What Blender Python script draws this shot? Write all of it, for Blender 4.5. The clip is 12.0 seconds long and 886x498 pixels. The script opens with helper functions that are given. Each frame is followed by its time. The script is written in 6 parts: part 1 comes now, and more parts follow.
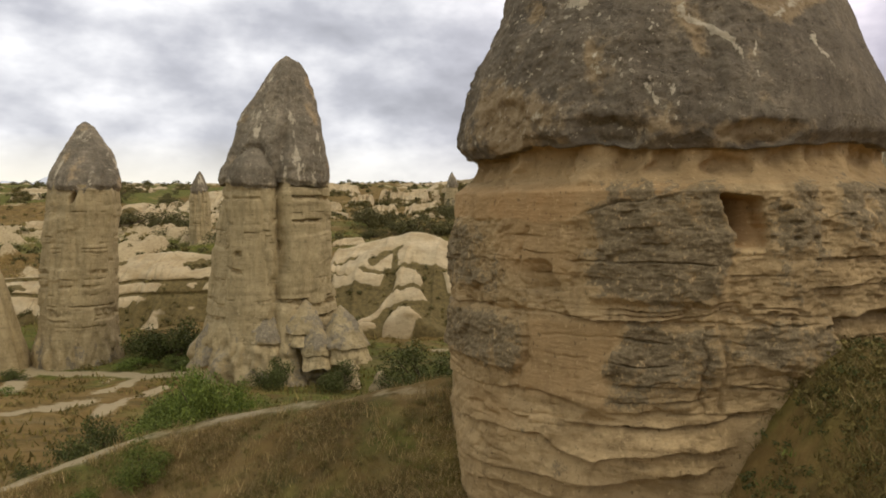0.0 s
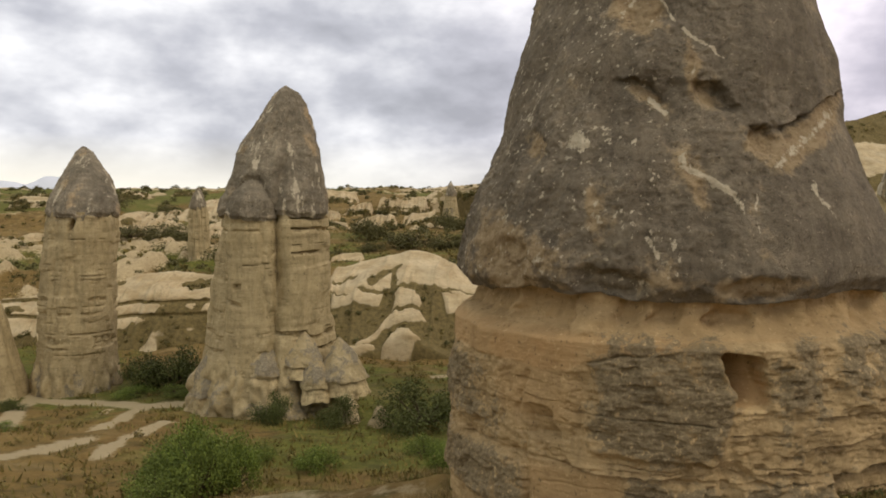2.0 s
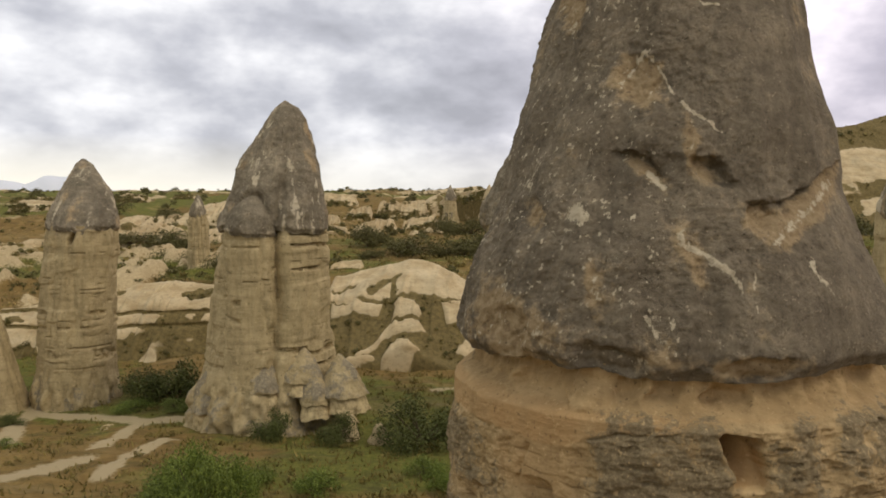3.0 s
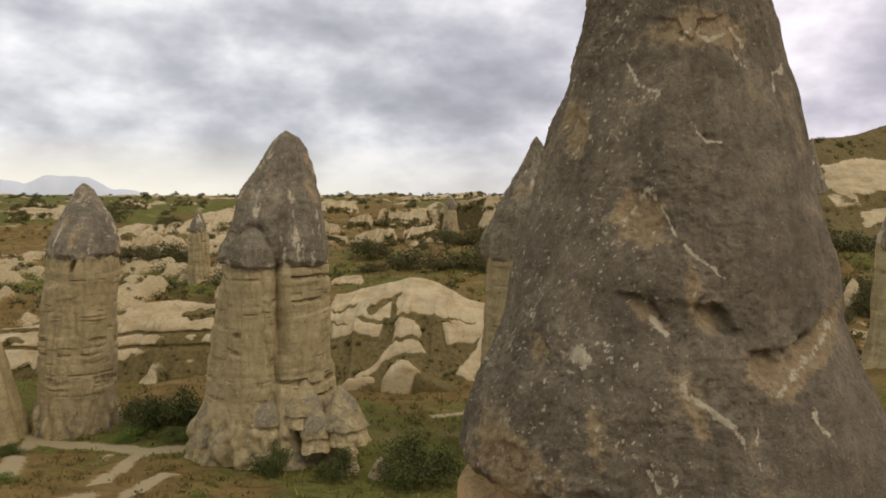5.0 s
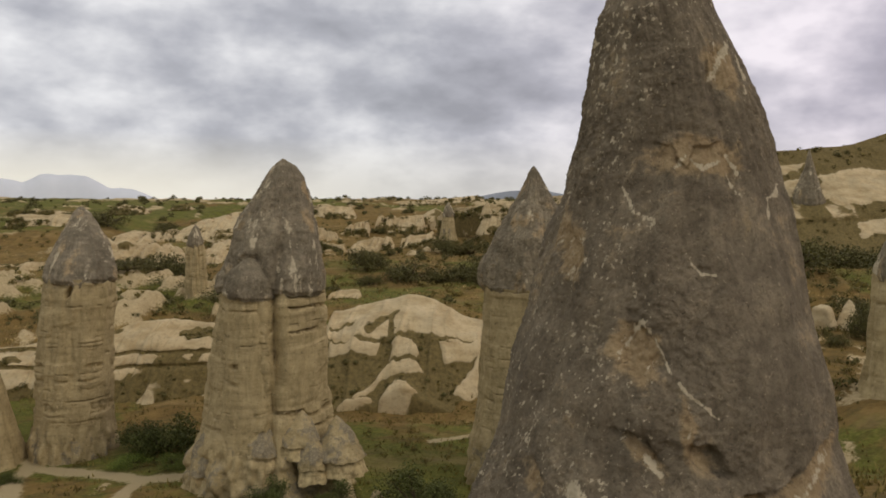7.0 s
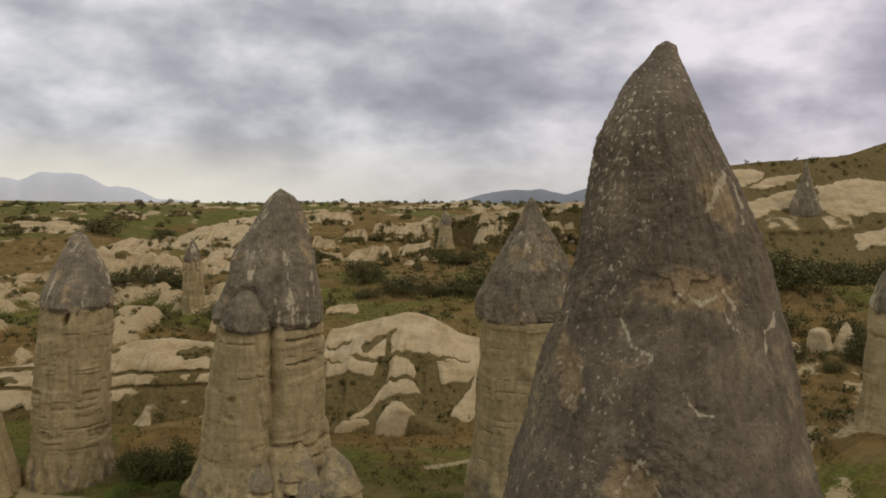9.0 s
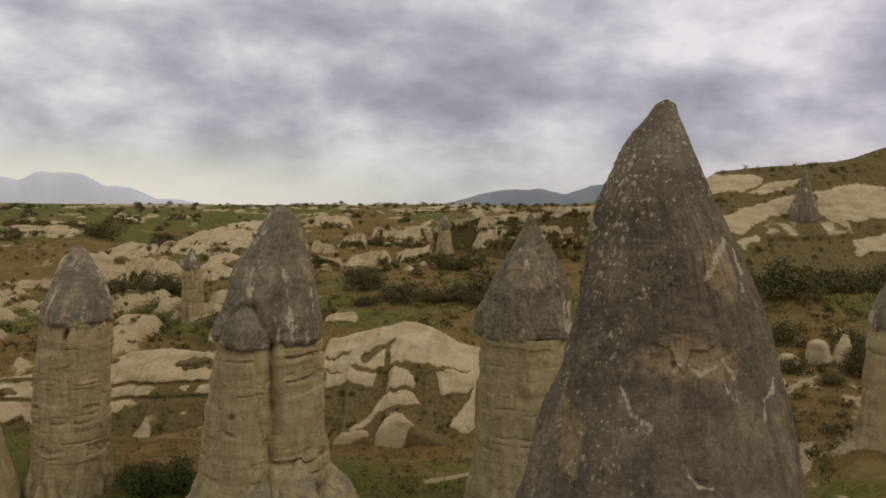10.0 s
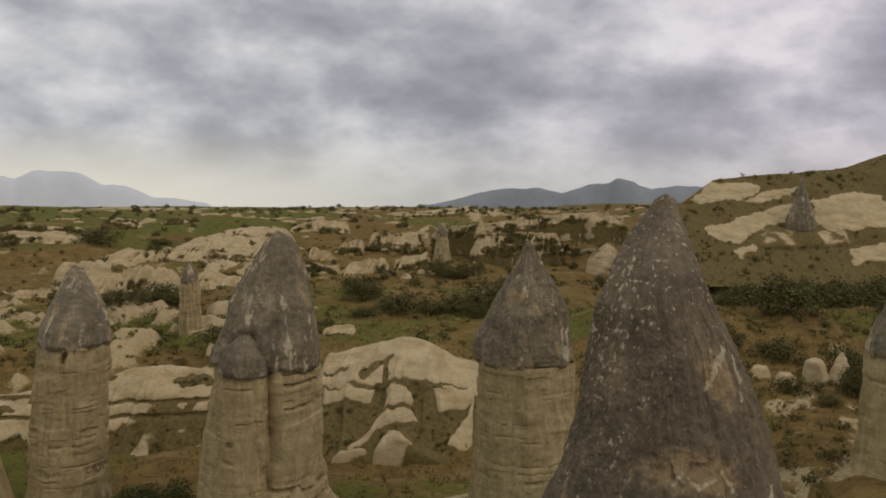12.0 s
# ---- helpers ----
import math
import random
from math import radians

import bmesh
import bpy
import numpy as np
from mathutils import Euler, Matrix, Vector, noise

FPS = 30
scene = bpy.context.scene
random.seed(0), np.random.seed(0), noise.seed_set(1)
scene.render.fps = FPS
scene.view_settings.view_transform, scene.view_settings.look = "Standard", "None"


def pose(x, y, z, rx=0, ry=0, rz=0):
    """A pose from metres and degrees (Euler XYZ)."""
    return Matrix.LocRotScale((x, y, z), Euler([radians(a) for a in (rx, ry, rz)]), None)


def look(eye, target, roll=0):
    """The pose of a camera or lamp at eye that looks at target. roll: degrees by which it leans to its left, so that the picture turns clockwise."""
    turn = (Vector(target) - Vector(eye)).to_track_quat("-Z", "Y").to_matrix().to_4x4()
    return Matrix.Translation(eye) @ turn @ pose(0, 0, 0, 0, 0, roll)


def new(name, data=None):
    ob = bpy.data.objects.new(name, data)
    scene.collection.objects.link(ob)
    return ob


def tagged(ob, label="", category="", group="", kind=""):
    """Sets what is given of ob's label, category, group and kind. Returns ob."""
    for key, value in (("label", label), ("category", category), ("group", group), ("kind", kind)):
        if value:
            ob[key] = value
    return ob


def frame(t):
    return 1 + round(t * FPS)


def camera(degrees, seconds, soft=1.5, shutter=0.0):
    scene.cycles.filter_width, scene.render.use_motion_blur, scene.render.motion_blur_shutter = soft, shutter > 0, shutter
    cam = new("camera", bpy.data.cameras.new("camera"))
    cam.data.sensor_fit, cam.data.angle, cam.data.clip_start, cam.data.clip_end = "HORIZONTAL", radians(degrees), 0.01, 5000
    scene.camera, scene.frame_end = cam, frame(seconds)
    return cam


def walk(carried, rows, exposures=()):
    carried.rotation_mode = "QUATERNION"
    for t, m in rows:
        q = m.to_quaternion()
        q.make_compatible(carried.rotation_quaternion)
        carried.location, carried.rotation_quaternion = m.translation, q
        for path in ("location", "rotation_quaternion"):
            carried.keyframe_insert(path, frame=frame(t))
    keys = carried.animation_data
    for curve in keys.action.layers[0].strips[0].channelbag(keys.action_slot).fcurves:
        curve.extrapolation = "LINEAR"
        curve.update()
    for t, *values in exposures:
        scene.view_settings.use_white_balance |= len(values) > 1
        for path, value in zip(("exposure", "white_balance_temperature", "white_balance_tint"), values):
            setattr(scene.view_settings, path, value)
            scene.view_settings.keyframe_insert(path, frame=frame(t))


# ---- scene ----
cam = camera(59.0, 12.0, soft=1.8)
METRES, EYE, TILT, LEAN, TURN = 19.0, 6.0, -3.0, 0.0, 0.0
ROWS = [
    (0.0, 0.0, 0.0, 0.0, 0.0, 0.0, -0.0),
    (0.5, -0.0013, 0.0012, 0.0434, -0.02, -0.02, -0.02),
    (1.0, -0.0021, 0.0017, 0.0838, -0.05, -0.02, 0.0),
    (1.5, -0.0023, 0.0027, 0.1249, -0.08, -0.01, -0.03),
    (2.0, -0.0024, 0.0014, 0.1667, -0.1, -0.04, -0.04),
    (2.5, -0.002, -0.0008, 0.2126, -0.12, -0.05, -0.06),
    (3.0, -0.0025, -0.0019, 0.2525, -0.13, -0.09, -0.06),
    (5.0, -0.0065, -0.0031, 0.4211, -0.14, -0.15, -0.11),
    (5.5, -0.0079, -0.0032, 0.4646, -0.17, -0.17, -0.1),
    (6.0, -0.0058, -0.0028, 0.504, -0.25, -0.18, -0.11),
    (6.5, -0.0039, -0.0028, 0.5443, -0.28, -0.23, -0.16),
    (7.0, -0.0035, -0.0031, 0.5851, -0.3, -0.26, -0.17),
    (9.0, -0.0057, -0.0034, 0.7593, -0.5, -0.38, -0.27),
    (9.5, -0.007, -0.0041, 0.8036, -0.52, -0.41, -0.27),
    (10.0, -0.0079, -0.0058, 0.8501, -0.57, -0.43, -0.27),
    (10.5, -0.0093, -0.0058, 0.892, -0.63, -0.47, -0.27),
    (11.0, -0.0106, -0.0058, 0.9285, -0.67, -0.5, -0.27),
    (11.5, -0.012, -0.0071, 0.9658, -0.73, -0.53, -0.28),
    (12.0, -0.0137, -0.0091, 0.9993, -0.77, -0.55, -0.29),
]
walk(cam, [(t, pose(0, 0, EYE, TILT, LEAN, TURN) @ pose(METRES * x, METRES * y, METRES * z, 90 + pitch, roll, yaw)) for t, x, y, z, yaw, pitch, roll in ROWS],
     exposures=[(0.0, 0.0), (3.0, 0.0), (6.0, -0.27), (9.0, -0.5), (12.0, -0.66)])

# ---- node helpers ----
def mat(name):
    m = bpy.data.materials.new(name)
    m.use_nodes = True
    nt = m.node_tree
    return m, nt, nt.nodes["Principled BSDF"]


def node(nt, kind, **kw):
    n = nt.nodes.new(kind)
    for k, v in kw.items():
        if k.startswith("i_"):
            n.inputs[k[2:].replace("_", " ").title() if k[2:] not in n.inputs else k[2:]].default_value = v
        else:
            setattr(n, k, v)
    return n


def link(nt, a, b):
    nt.links.new(a, b)


def noise_tex(nt, scale, detail=6.0, rough=0.6, stretch=(1, 1, 1), distortion=0.0, coord=None):
    if coord is None:
        coord = node(nt, "ShaderNodeTexCoord").outputs["Object"]
    mp = node(nt, "ShaderNodeMapping")
    mp.inputs["Scale"].default_value = stretch
    link(nt, coord, mp.inputs["Vector"])
    n = node(nt, "ShaderNodeTexNoise")
    n.inputs["Scale"].default_value = scale
    n.inputs["Detail"].default_value = detail
    n.inputs["Roughness"].default_value = rough
    n.inputs["Distortion"].default_value = distortion
    link(nt, mp.outputs["Vector"], n.inputs["Vector"])
    return n.outputs["Fac"]


def noise_colour(nt, scale):
    n = node(nt, "ShaderNodeTexNoise")
    n.inputs["Scale"].default_value = scale
    n.inputs["Detail"].default_value = 4.0
    link(nt, node(nt, "ShaderNodeTexCoord").outputs["Object"], n.inputs["Vector"])
    return n.outputs["Color"]


def ramp(nt, fac, stops):
    r = node(nt, "ShaderNodeValToRGB")
    e = r.color_ramp.elements
    while len(e) < len(stops):
        e.new(0.5)
    for el, (p, c) in zip(e, stops):
        el.position = p
        el.color = (*c, 1) if len(c) == 3 else c
    link(nt, fac, r.inputs["Fac"])
    return r.outputs["Color"]


def grey(v):
    return (v, v, v)


def mix(nt, fac, a, b, blend="MIX"):
    m = node(nt, "ShaderNodeMix", data_type="RGBA", blend_type=blend)
    for sock, val in ((m.inputs[0], fac), (m.inputs[6], a), (m.inputs[7], b)):
        if hasattr(val, "is_output"):
            link(nt, val, sock)
        elif isinstance(val, tuple):
            sock.default_value = (*val, 1)
        else:
            sock.default_value = val
    return m.outputs[2]


def calc(nt, op, a, b=0.0, clamp=False):
    m = node(nt, "ShaderNodeMath", operation=op, use_clamp=clamp)
    for sock, val in ((m.inputs[0], a), (m.inputs[1], b)):
        if hasattr(val, "is_output"):
            link(nt, val, sock)
        else:
            sock.default_value = val
    return m.outputs[0]


def attr(nt, name):
    return node(nt, "ShaderNodeAttribute", attribute_name=name).outputs["Fac"]


def bump(nt, bsdf, height, strength, distance):
    b = node(nt, "ShaderNodeBump")
    b.inputs["Strength"].default_value = strength
    b.inputs["Distance"].default_value = distance
    link(nt, height, b.inputs["Height"])
    link(nt, b.outputs["Normal"], bsdf.inputs["Normal"])


# ---- sky and sun ----
world = bpy.data.worlds.new("world")
scene.world = world
world.use_nodes = True
wt = world.node_tree
sky = node(wt, "ShaderNodeTexSky", sky_type="NISHITA", sun_disc=False)
sky.sun_elevation, sky.sun_rotation = radians(44), radians(119)
tc = node(wt, "ShaderNodeTexCoord").outputs["Generated"]
sep = node(wt, "ShaderNodeSeparateXYZ")
link(wt, tc, sep.inputs[0])
drift = node(wt, "ShaderNodeMapping")
drift.inputs["Location"].default_value = (3.7, 1.3, 0.4)
link(wt, tc, drift.inputs["Vector"])
cloud_big = noise_tex(wt, 2.6, 2.0, 0.5, (1.0, 1.0, 2.6), 0.0, drift.outputs[0])
cloud_mid = noise_tex(wt, 6.0, 4.0, 0.5, (1.0, 1.0, 2.1), 0.0, drift.outputs[0])
cloud_small = noise_tex(wt, 17.0, 4.0, 0.55, (1.0, 1.0, 1.7), 0.0, drift.outputs[0])
cloud = calc(wt, "ADD", calc(wt, "ADD", calc(wt, "MULTIPLY", cloud_big, 0.40), calc(wt, "MULTIPLY", cloud_mid, 0.44)), calc(wt, "MULTIPLY", cloud_small, 0.16))
cloud_col = ramp(wt, cloud, [(0.36, (0.45, 0.455, 0.50)), (0.435, (0.61, 0.615, 0.67)), (0.495, (0.83, 0.83, 0.87)), (0.575, (1.18, 1.17, 1.18))])
tint = ramp(wt, calc(wt, "ADD", sep.outputs["X"], 0.5), [(0.45, (1.0, 1.0, 1.0)), (0.95, (1.05, 0.975, 1.03))])
cloud_col = mix(wt, 1.0, cloud_col, tint, "MULTIPLY")
# a pale gap above the horizon
low = ramp(wt, sep.outputs["Z"], [(0.0, grey(1)), (0.025, grey(0.8)), (0.085, grey(0))])
side = ramp(wt, calc(wt, "ADD", calc(wt, "MULTIPLY", sep.outputs["X"], -0.9), 0.45), [(0.15, grey(0.0)), (0.48, grey(0.22)), (0.82, grey(1.0))])
cloud_col = mix(wt, mix(wt, 1.0, low, grey(0.6), "MULTIPLY"), cloud_col, (0.53, 0.515, 0.475))
cloud_col = mix(wt, mix(wt, 1.0, low, side, "MULTIPLY"), cloud_col, (1.24, 1.17, 1.0))
sky_dim = mix(wt, 1.0, sky.outputs[0], (0.1, 0.1, 0.1), "MULTIPLY")
sky_col = mix(wt, 0.95, sky_dim, cloud_col)
background = wt.nodes["Background"]
link(wt, sky_col, background.inputs["Color"])
background.inputs["Strength"].default_value = 1.0

sun = new("sun", bpy.data.lights.new("sun", "SUN"))
sun.data.energy, sun.data.angle, sun.data.color = 0.95, radians(20), (1.0, 0.91, 0.77)
sun.matrix_world = look((0, 0, 60), (-36, 20, 60 - 40))

# ---- materials ----
def make_cap_material(name, dark, mid, light, k=1.0):
    m, nt, p = mat(name)
    grain = noise_tex(nt, 13.0 * k, 6.0, 0.72)
    clot = noise_tex(nt, 3.6 * k, 6.0, 0.66)
    blotch = noise_tex(nt, 0.75 * k, 6.0, 0.62, (1, 1, 0.7))
    streak = noise_tex(nt, 1.7 * k, 5.0, 0.6, (1, 1, 0.14))
    speck = noise_tex(nt, 6.5 * k, 3.0, 0.55)
    base = ramp(nt, blotch, [(0.32, dark), (0.5, mid), (0.68, light)])
    base = mix(nt, ramp(nt, streak, [(0.42, grey(0)), (0.62, grey(0.5))]), base, tuple(0.72 * c for c in mid))
    base = mix(nt, ramp(nt, clot, [(0.34, grey(0.5)), (0.5, grey(0))]), base, tuple(0.66 * c for c in dark))
    base = mix(nt, ramp(nt, clot, [(0.54, grey(0)), (0.70, grey(0.6))]), base, light)
    base = mix(nt, ramp(nt, grain, [(0.35, grey(0.4)), (0.5, grey(0))]), base, tuple(0.5 * c for c in dark))
    base = mix(nt, calc(nt, "MULTIPLY", ramp(nt, speck, [(0.63, grey(0)), (0.71, grey(0.7))]), ramp(nt, blotch, [(0.46, grey(0)), (0.62, grey(1))])), base, (0.36, 0.295, 0.175))
    tan = ramp(nt, clot, [(0.32, (0.26, 0.176, 0.086)), (0.66, (0.46, 0.342, 0.182))])
    edge = calc(nt, "ADD", attr(nt, "scar"), calc(nt, "MULTIPLY", calc(nt, "ADD", calc(nt, "SUBTRACT", blotch, 0.5), calc(nt, "SUBTRACT", clot, 0.5)), 1.5))
    base = mix(nt, ramp(nt, edge, [(0.40, grey(0)), (0.80, grey(0.85))]), base, tan)
    clast = node(nt, "ShaderNodeTexVoronoi")
    clast.inputs["Scale"].default_value = 10.0 * k
    sway = node(nt, "ShaderNodeVectorMath", operation="MULTIPLY_ADD")
    link(nt, node(nt, "ShaderNodeTexCoord").outputs["Object"], sway.inputs[2])
    link(nt, noise_colour(nt, 5.0 * k), sway.inputs[0])
    sway.inputs[1].default_value = (0.35 / k, 0.35 / k, 0.35 / k)
    link(nt, sway.outputs[0], clast.inputs["Vector"])
    pick = node(nt, "ShaderNodeSeparateColor")
    link(nt, clast.outputs["Color"], pick.inputs[0])
    chip = calc(nt, "MULTIPLY", ramp(nt, clast.outputs["Distance"], [(0.16, grey(1)), (0.34, grey(0))]), ramp(nt, pick.outputs[0], [(0.80, grey(0)), (0.90, grey(0.55))]))
    base = mix(nt, chip, base, tuple(1.5 * c for c in light))
    hole = calc(nt, "MULTIPLY", ramp(nt, clast.outputs["Distance"], [(0.14, grey(1)), (0.36, grey(0))]), ramp(nt, pick.outputs[1], [(0.72, grey(0)), (0.85, grey(0.55))]))
    base = mix(nt, hole, base, tuple(0.45 * c for c in dark))
    fleck = noise_tex(nt, 17.0 * k, 3.0, 0.6, (1, 1, 0.6))
    pale = calc(nt, "ADD", attr(nt, "pale"), calc(nt, "MULTIPLY", calc(nt, "SUBTRACT", fleck, 0.5), 1.5))
    base = mix(nt, ramp(nt, pale, [(0.40, grey(0)), (0.66, grey(0.95))]), base, (0.58, 0.495, 0.325))
    link(nt, base, p.inputs["Base Color"])
    p.inputs["Roughness"].default_value = 0.95
    p.inputs["Specular IOR Level"].default_value = 0.15
    bump(nt, p, calc(nt, "ADD", calc(nt, "MULTIPLY", grain, 0.8), calc(nt, "ADD", calc(nt, "MULTIPLY", clot, 0.8), calc(nt, "SUBTRACT", calc(nt, "MULTIPLY", chip, 0.4), calc(nt, "MULTIPLY", hole, 0.5)))), 1.0, 0.09 / k)
    return m


def make_column_material(name, light, dark, lichen, k=1.0, bands=1.0):
    m, nt, p = mat(name)
    grain = noise_tex(nt, 12.0 * k, 6.0, 0.7)
    clot = noise_tex(nt, 3.2 * k, 6.0, 0.66)
    strata = noise_tex(nt, 1.0 * k, 5.0, 0.6, (0.35, 0.35, 3.0))
    fine = noise_tex(nt, 2.6 * k, 4.0, 0.6, (0.4, 0.4, 4.0))
    blotch = noise_tex(nt, 0.9 * k, 6.0, 0.64)
    base = ramp(nt, blotch, [(0.32, dark), (0.6, light)])
    base = mix(nt, ramp(nt, strata, [(0.36, grey(0.55 * bands)), (0.52, grey(0))]), base, tuple(0.8 * c for c in dark))
    base = mix(nt, ramp(nt, strata, [(0.55, grey(0)), (0.72, grey(0.5))]), base, tuple(1.15 * c for c in light))
    base = mix(nt, ramp(nt, fine, [(0.30, grey(0.45 * bands)), (0.42, grey(0))]), base, tuple(0.5 * c for c in dark))
    base = mix(nt, ramp(nt, clot, [(0.30, grey(0.6)), (0.46, grey(0))]), base, tuple(0.55 * c for c in dark))
    runoff = noise_tex(nt, 1.9 * k, 6.0, 0.68, (1.0, 1.0, 0.30))
    base = mix(nt, ramp(nt, runoff, [(0.36, grey(0.5)), (0.48, grey(0))]), base, tuple(0.66 * c for c in dark))
    base = mix(nt, ramp(nt, runoff, [(0.55, grey(0)), (0.70, grey(0.55))]), base, tuple(1.18 * c for c in light))
    base = mix(nt, calc(nt, "MULTIPLY", attr(nt, "rust"), ramp(nt, blotch, [(0.3, grey(0.35)), (0.6, grey(0.85))])), base, tuple(q * c for q, c in zip((0.93, 0.78, 0.66), light)))
    worn = calc(nt, "ADD", attr(nt, "pale"), calc(nt, "MULTIPLY", calc(nt, "SUBTRACT", clot, 0.5), 1.3))
    base = mix(nt, ramp(nt, worn, [(0.34, grey(0)), (0.62, grey(0.75))]), base, tuple(1.28 * c for c in light))
    cover = calc(nt, "ADD", attr(nt, "lichen"), calc(nt, "MULTIPLY", calc(nt, "SUBTRACT", blotch, 0.5), 1.1))
    cover = calc(nt, "ADD", cover, calc(nt, "MULTIPLY", calc(nt, "SUBTRACT", clot, 0.5), 1.5))
    cover = calc(nt, "ADD", cover, calc(nt, "MULTIPLY", calc(nt, "SUBTRACT", grain, 0.5), 0.9))
    cover = calc(nt, "ADD", cover, calc(nt, "MULTIPLY", calc(nt, "SUBTRACT", runoff, 0.5), 0.9))
    dark_col = ramp(nt, grain, [(0.32, tuple(0.62 * c for c in lichen)), (0.5, lichen), (0.60, tuple(1.35 * c for c in lichen)), (0.70, (0.36, 0.275, 0.14))])
    base = mix(nt, ramp(nt, cover, [(0.44, grey(0)), (0.66, grey(0.95))]), base, dark_col)
    chips = noise_tex(nt, 9.0 * k, 3.0, 0.55, (1.0, 1.0, 0.7))
    base = mix(nt, ramp(nt, chips, [(0.62, grey(0)), (0.70, grey(0.7))]), base, tuple(1.25 * c for c in light))
    base = mix(nt, ramp(nt, chips, [(0.29, grey(0.7)), (0.36, grey(0))]), base, tuple(0.42 * c for c in dark))
    link(nt, base, p.inputs["Base Color"])
    p.inputs["Roughness"].default_value = 0.95
    p.inputs["Specular IOR Level"].default_value = 0.12
    bump(nt, p, calc(nt, "ADD", calc(nt, "MULTIPLY", grain, 0.6), calc(nt, "ADD", clot, calc(nt, "MULTIPLY", fine, 0.5))), 0.8, 0.08)
    return m


def make_tuff_material():
    m, nt, p = mat("pale_weathered_tuff")
    coord = node(nt, "ShaderNodeNewGeometry").outputs["Position"]
    grain = noise_tex(nt, 1.6, 8.0, 0.7, coord=coord)
    mid = noise_tex(nt, 0.28, 6.0, 0.6, coord=coord)
    strata = noise_tex(nt, 0.5, 5.0, 0.6, (0.5, 0.5, 1.6), coord=coord)
    base = ramp(nt, strata, [(0.34, (0.395, 0.296, 0.148)), (0.52, (0.52, 0.407, 0.224)), (0.72, (0.59, 0.474, 0.275))])
    base = mix(nt, ramp(nt, mid, [(0.44, grey(0)), (0.66, grey(0.45))]), base, (0.41, 0.345, 0.211))
    base = mix(nt, ramp(nt, grain, [(0.34, grey(0.55)), (0.48, grey(0))]), base, (0.28, 0.215, 0.112))
    scrub = calc(nt, "ADD", attr(nt, "scrub"), calc(nt, "MULTIPLY", calc(nt, "SUBTRACT", grain, 0.5), 0.35))
    brush = ramp(nt, grain, [(0.35, (0.092, 0.070, 0.024)), (0.65, (0.185, 0.138, 0.050))])
    base = mix(nt, ramp(nt, scrub, [(0.42, grey(0)), (0.56, grey(0.95))]), base, brush)
    link(nt, base, p.inputs["Base Color"])
    p.inputs["Roughness"].default_value = 0.95
    p.inputs["Specular IOR Level"].default_value = 0.1
    bump(nt, p, calc(nt, "ADD", grain, strata), 0.5, 0.25)
    return m


def make_ground_material():
    m, nt, p = mat("scrubby_valley_ground")
    grain = noise_tex(nt, 2.2, 8.0, 0.72)
    mid = noise_tex(nt, 0.30, 7.0, 0.66)
    big = noise_tex(nt, 0.045, 5.0, 0.6)
    soil = ramp(nt, mid, [(0.3, (0.112, 0.070, 0.023)), (0.5, (0.192, 0.122, 0.041)), (0.7, (0.275, 0.183, 0.062))])
    green = ramp(nt, grain, [(0.32, (0.075, 0.082, 0.0155)), (0.62, (0.175, 0.168, 0.0378))])
    dry = ramp(nt, grain, [(0.3, (0.14, 0.093, 0.029)), (0.65, (0.285, 0.193, 0.063))])
    g = calc(nt, "ADD", attr(nt, "green"), calc(nt, "MULTIPLY", calc(nt, "SUBTRACT", mid, 0.5), 1.3))
    g = calc(nt, "ADD", g, calc(nt, "SUBTRACT", big, 0.5))
    base = mix(nt, ramp(nt, big, [(0.35, grey(0.1)), (0.65, grey(0.85))]), soil, dry)
    base = mix(nt, ramp(nt, g, [(0.38, grey(0)), (0.66, grey(1))]), base, green)
    heath = noise_tex(nt, 0.55, 9.0, 0.74, (0.6, 1.0, 1.0))
    base = mix(nt, ramp(nt, heath, [(0.48, grey(0)), (0.62, grey(0.62))]), base, (0.07, 0.061, 0.023))
    base = mix(nt, ramp(nt, noise_tex(nt, 0.16, 8.0, 0.7, (0.5, 1.0, 1.0)), [(0.53, grey(0)), (0.66, grey(0.5))]), base, (0.31, 0.222, 0.095))
    tuff = ramp(nt, grain, [(0.3, (0.325, 0.244, 0.120)), (0.6, (0.50, 0.392, 0.21))])
    k = calc(nt, "ADD", attr(nt, "tuff"), calc(nt, "MULTIPLY", calc(nt, "SUBTRACT", grain, 0.5), 0.7))
    base = mix(nt, ramp(nt, k, [(0.44, grey(0)), (0.58, grey(1))]), base, tuff)
    path = calc(nt, "ADD", attr(nt, "path"), calc(nt, "MULTIPLY", calc(nt, "ADD", calc(nt, "SUBTRACT", grain, 0.5), calc(nt, "SUBTRACT", mid, 0.5)), 0.9))
    base = mix(nt, ramp(nt, path, [(0.42, grey(0)), (0.68, grey(0.9))]), base, (0.42, 0.335, 0.185))
    link(nt, base, p.inputs["Base Color"])
    p.inputs["Roughness"].default_value = 1.0
    p.inputs["Specular IOR Level"].default_value = 0.08
    bump(nt, p, calc(nt, "ADD", grain, mid), 0.7, 0.25)
    return m


def make_leaf_material(name, dark, light):
    m, nt, p = mat(name)
    info = node(nt, "ShaderNodeNewGeometry").outputs["Random Per Island"]
    base = ramp(nt, info, [(0.0, dark), (0.7, light), (1.0, tuple(1.35 * c for c in light))])
    tint = node(nt, "ShaderNodeObjectInfo").outputs["Random"]
    base = mix(nt, calc(nt, "MULTIPLY", tint, 0.35), base, (0.1, 0.085, 0.0258))
    link(nt, base, p.inputs["Base Color"])
    p.inputs["Roughness"].default_value = 0.7
    p.inputs["Specular IOR Level"].default_value = 0.2
    return m


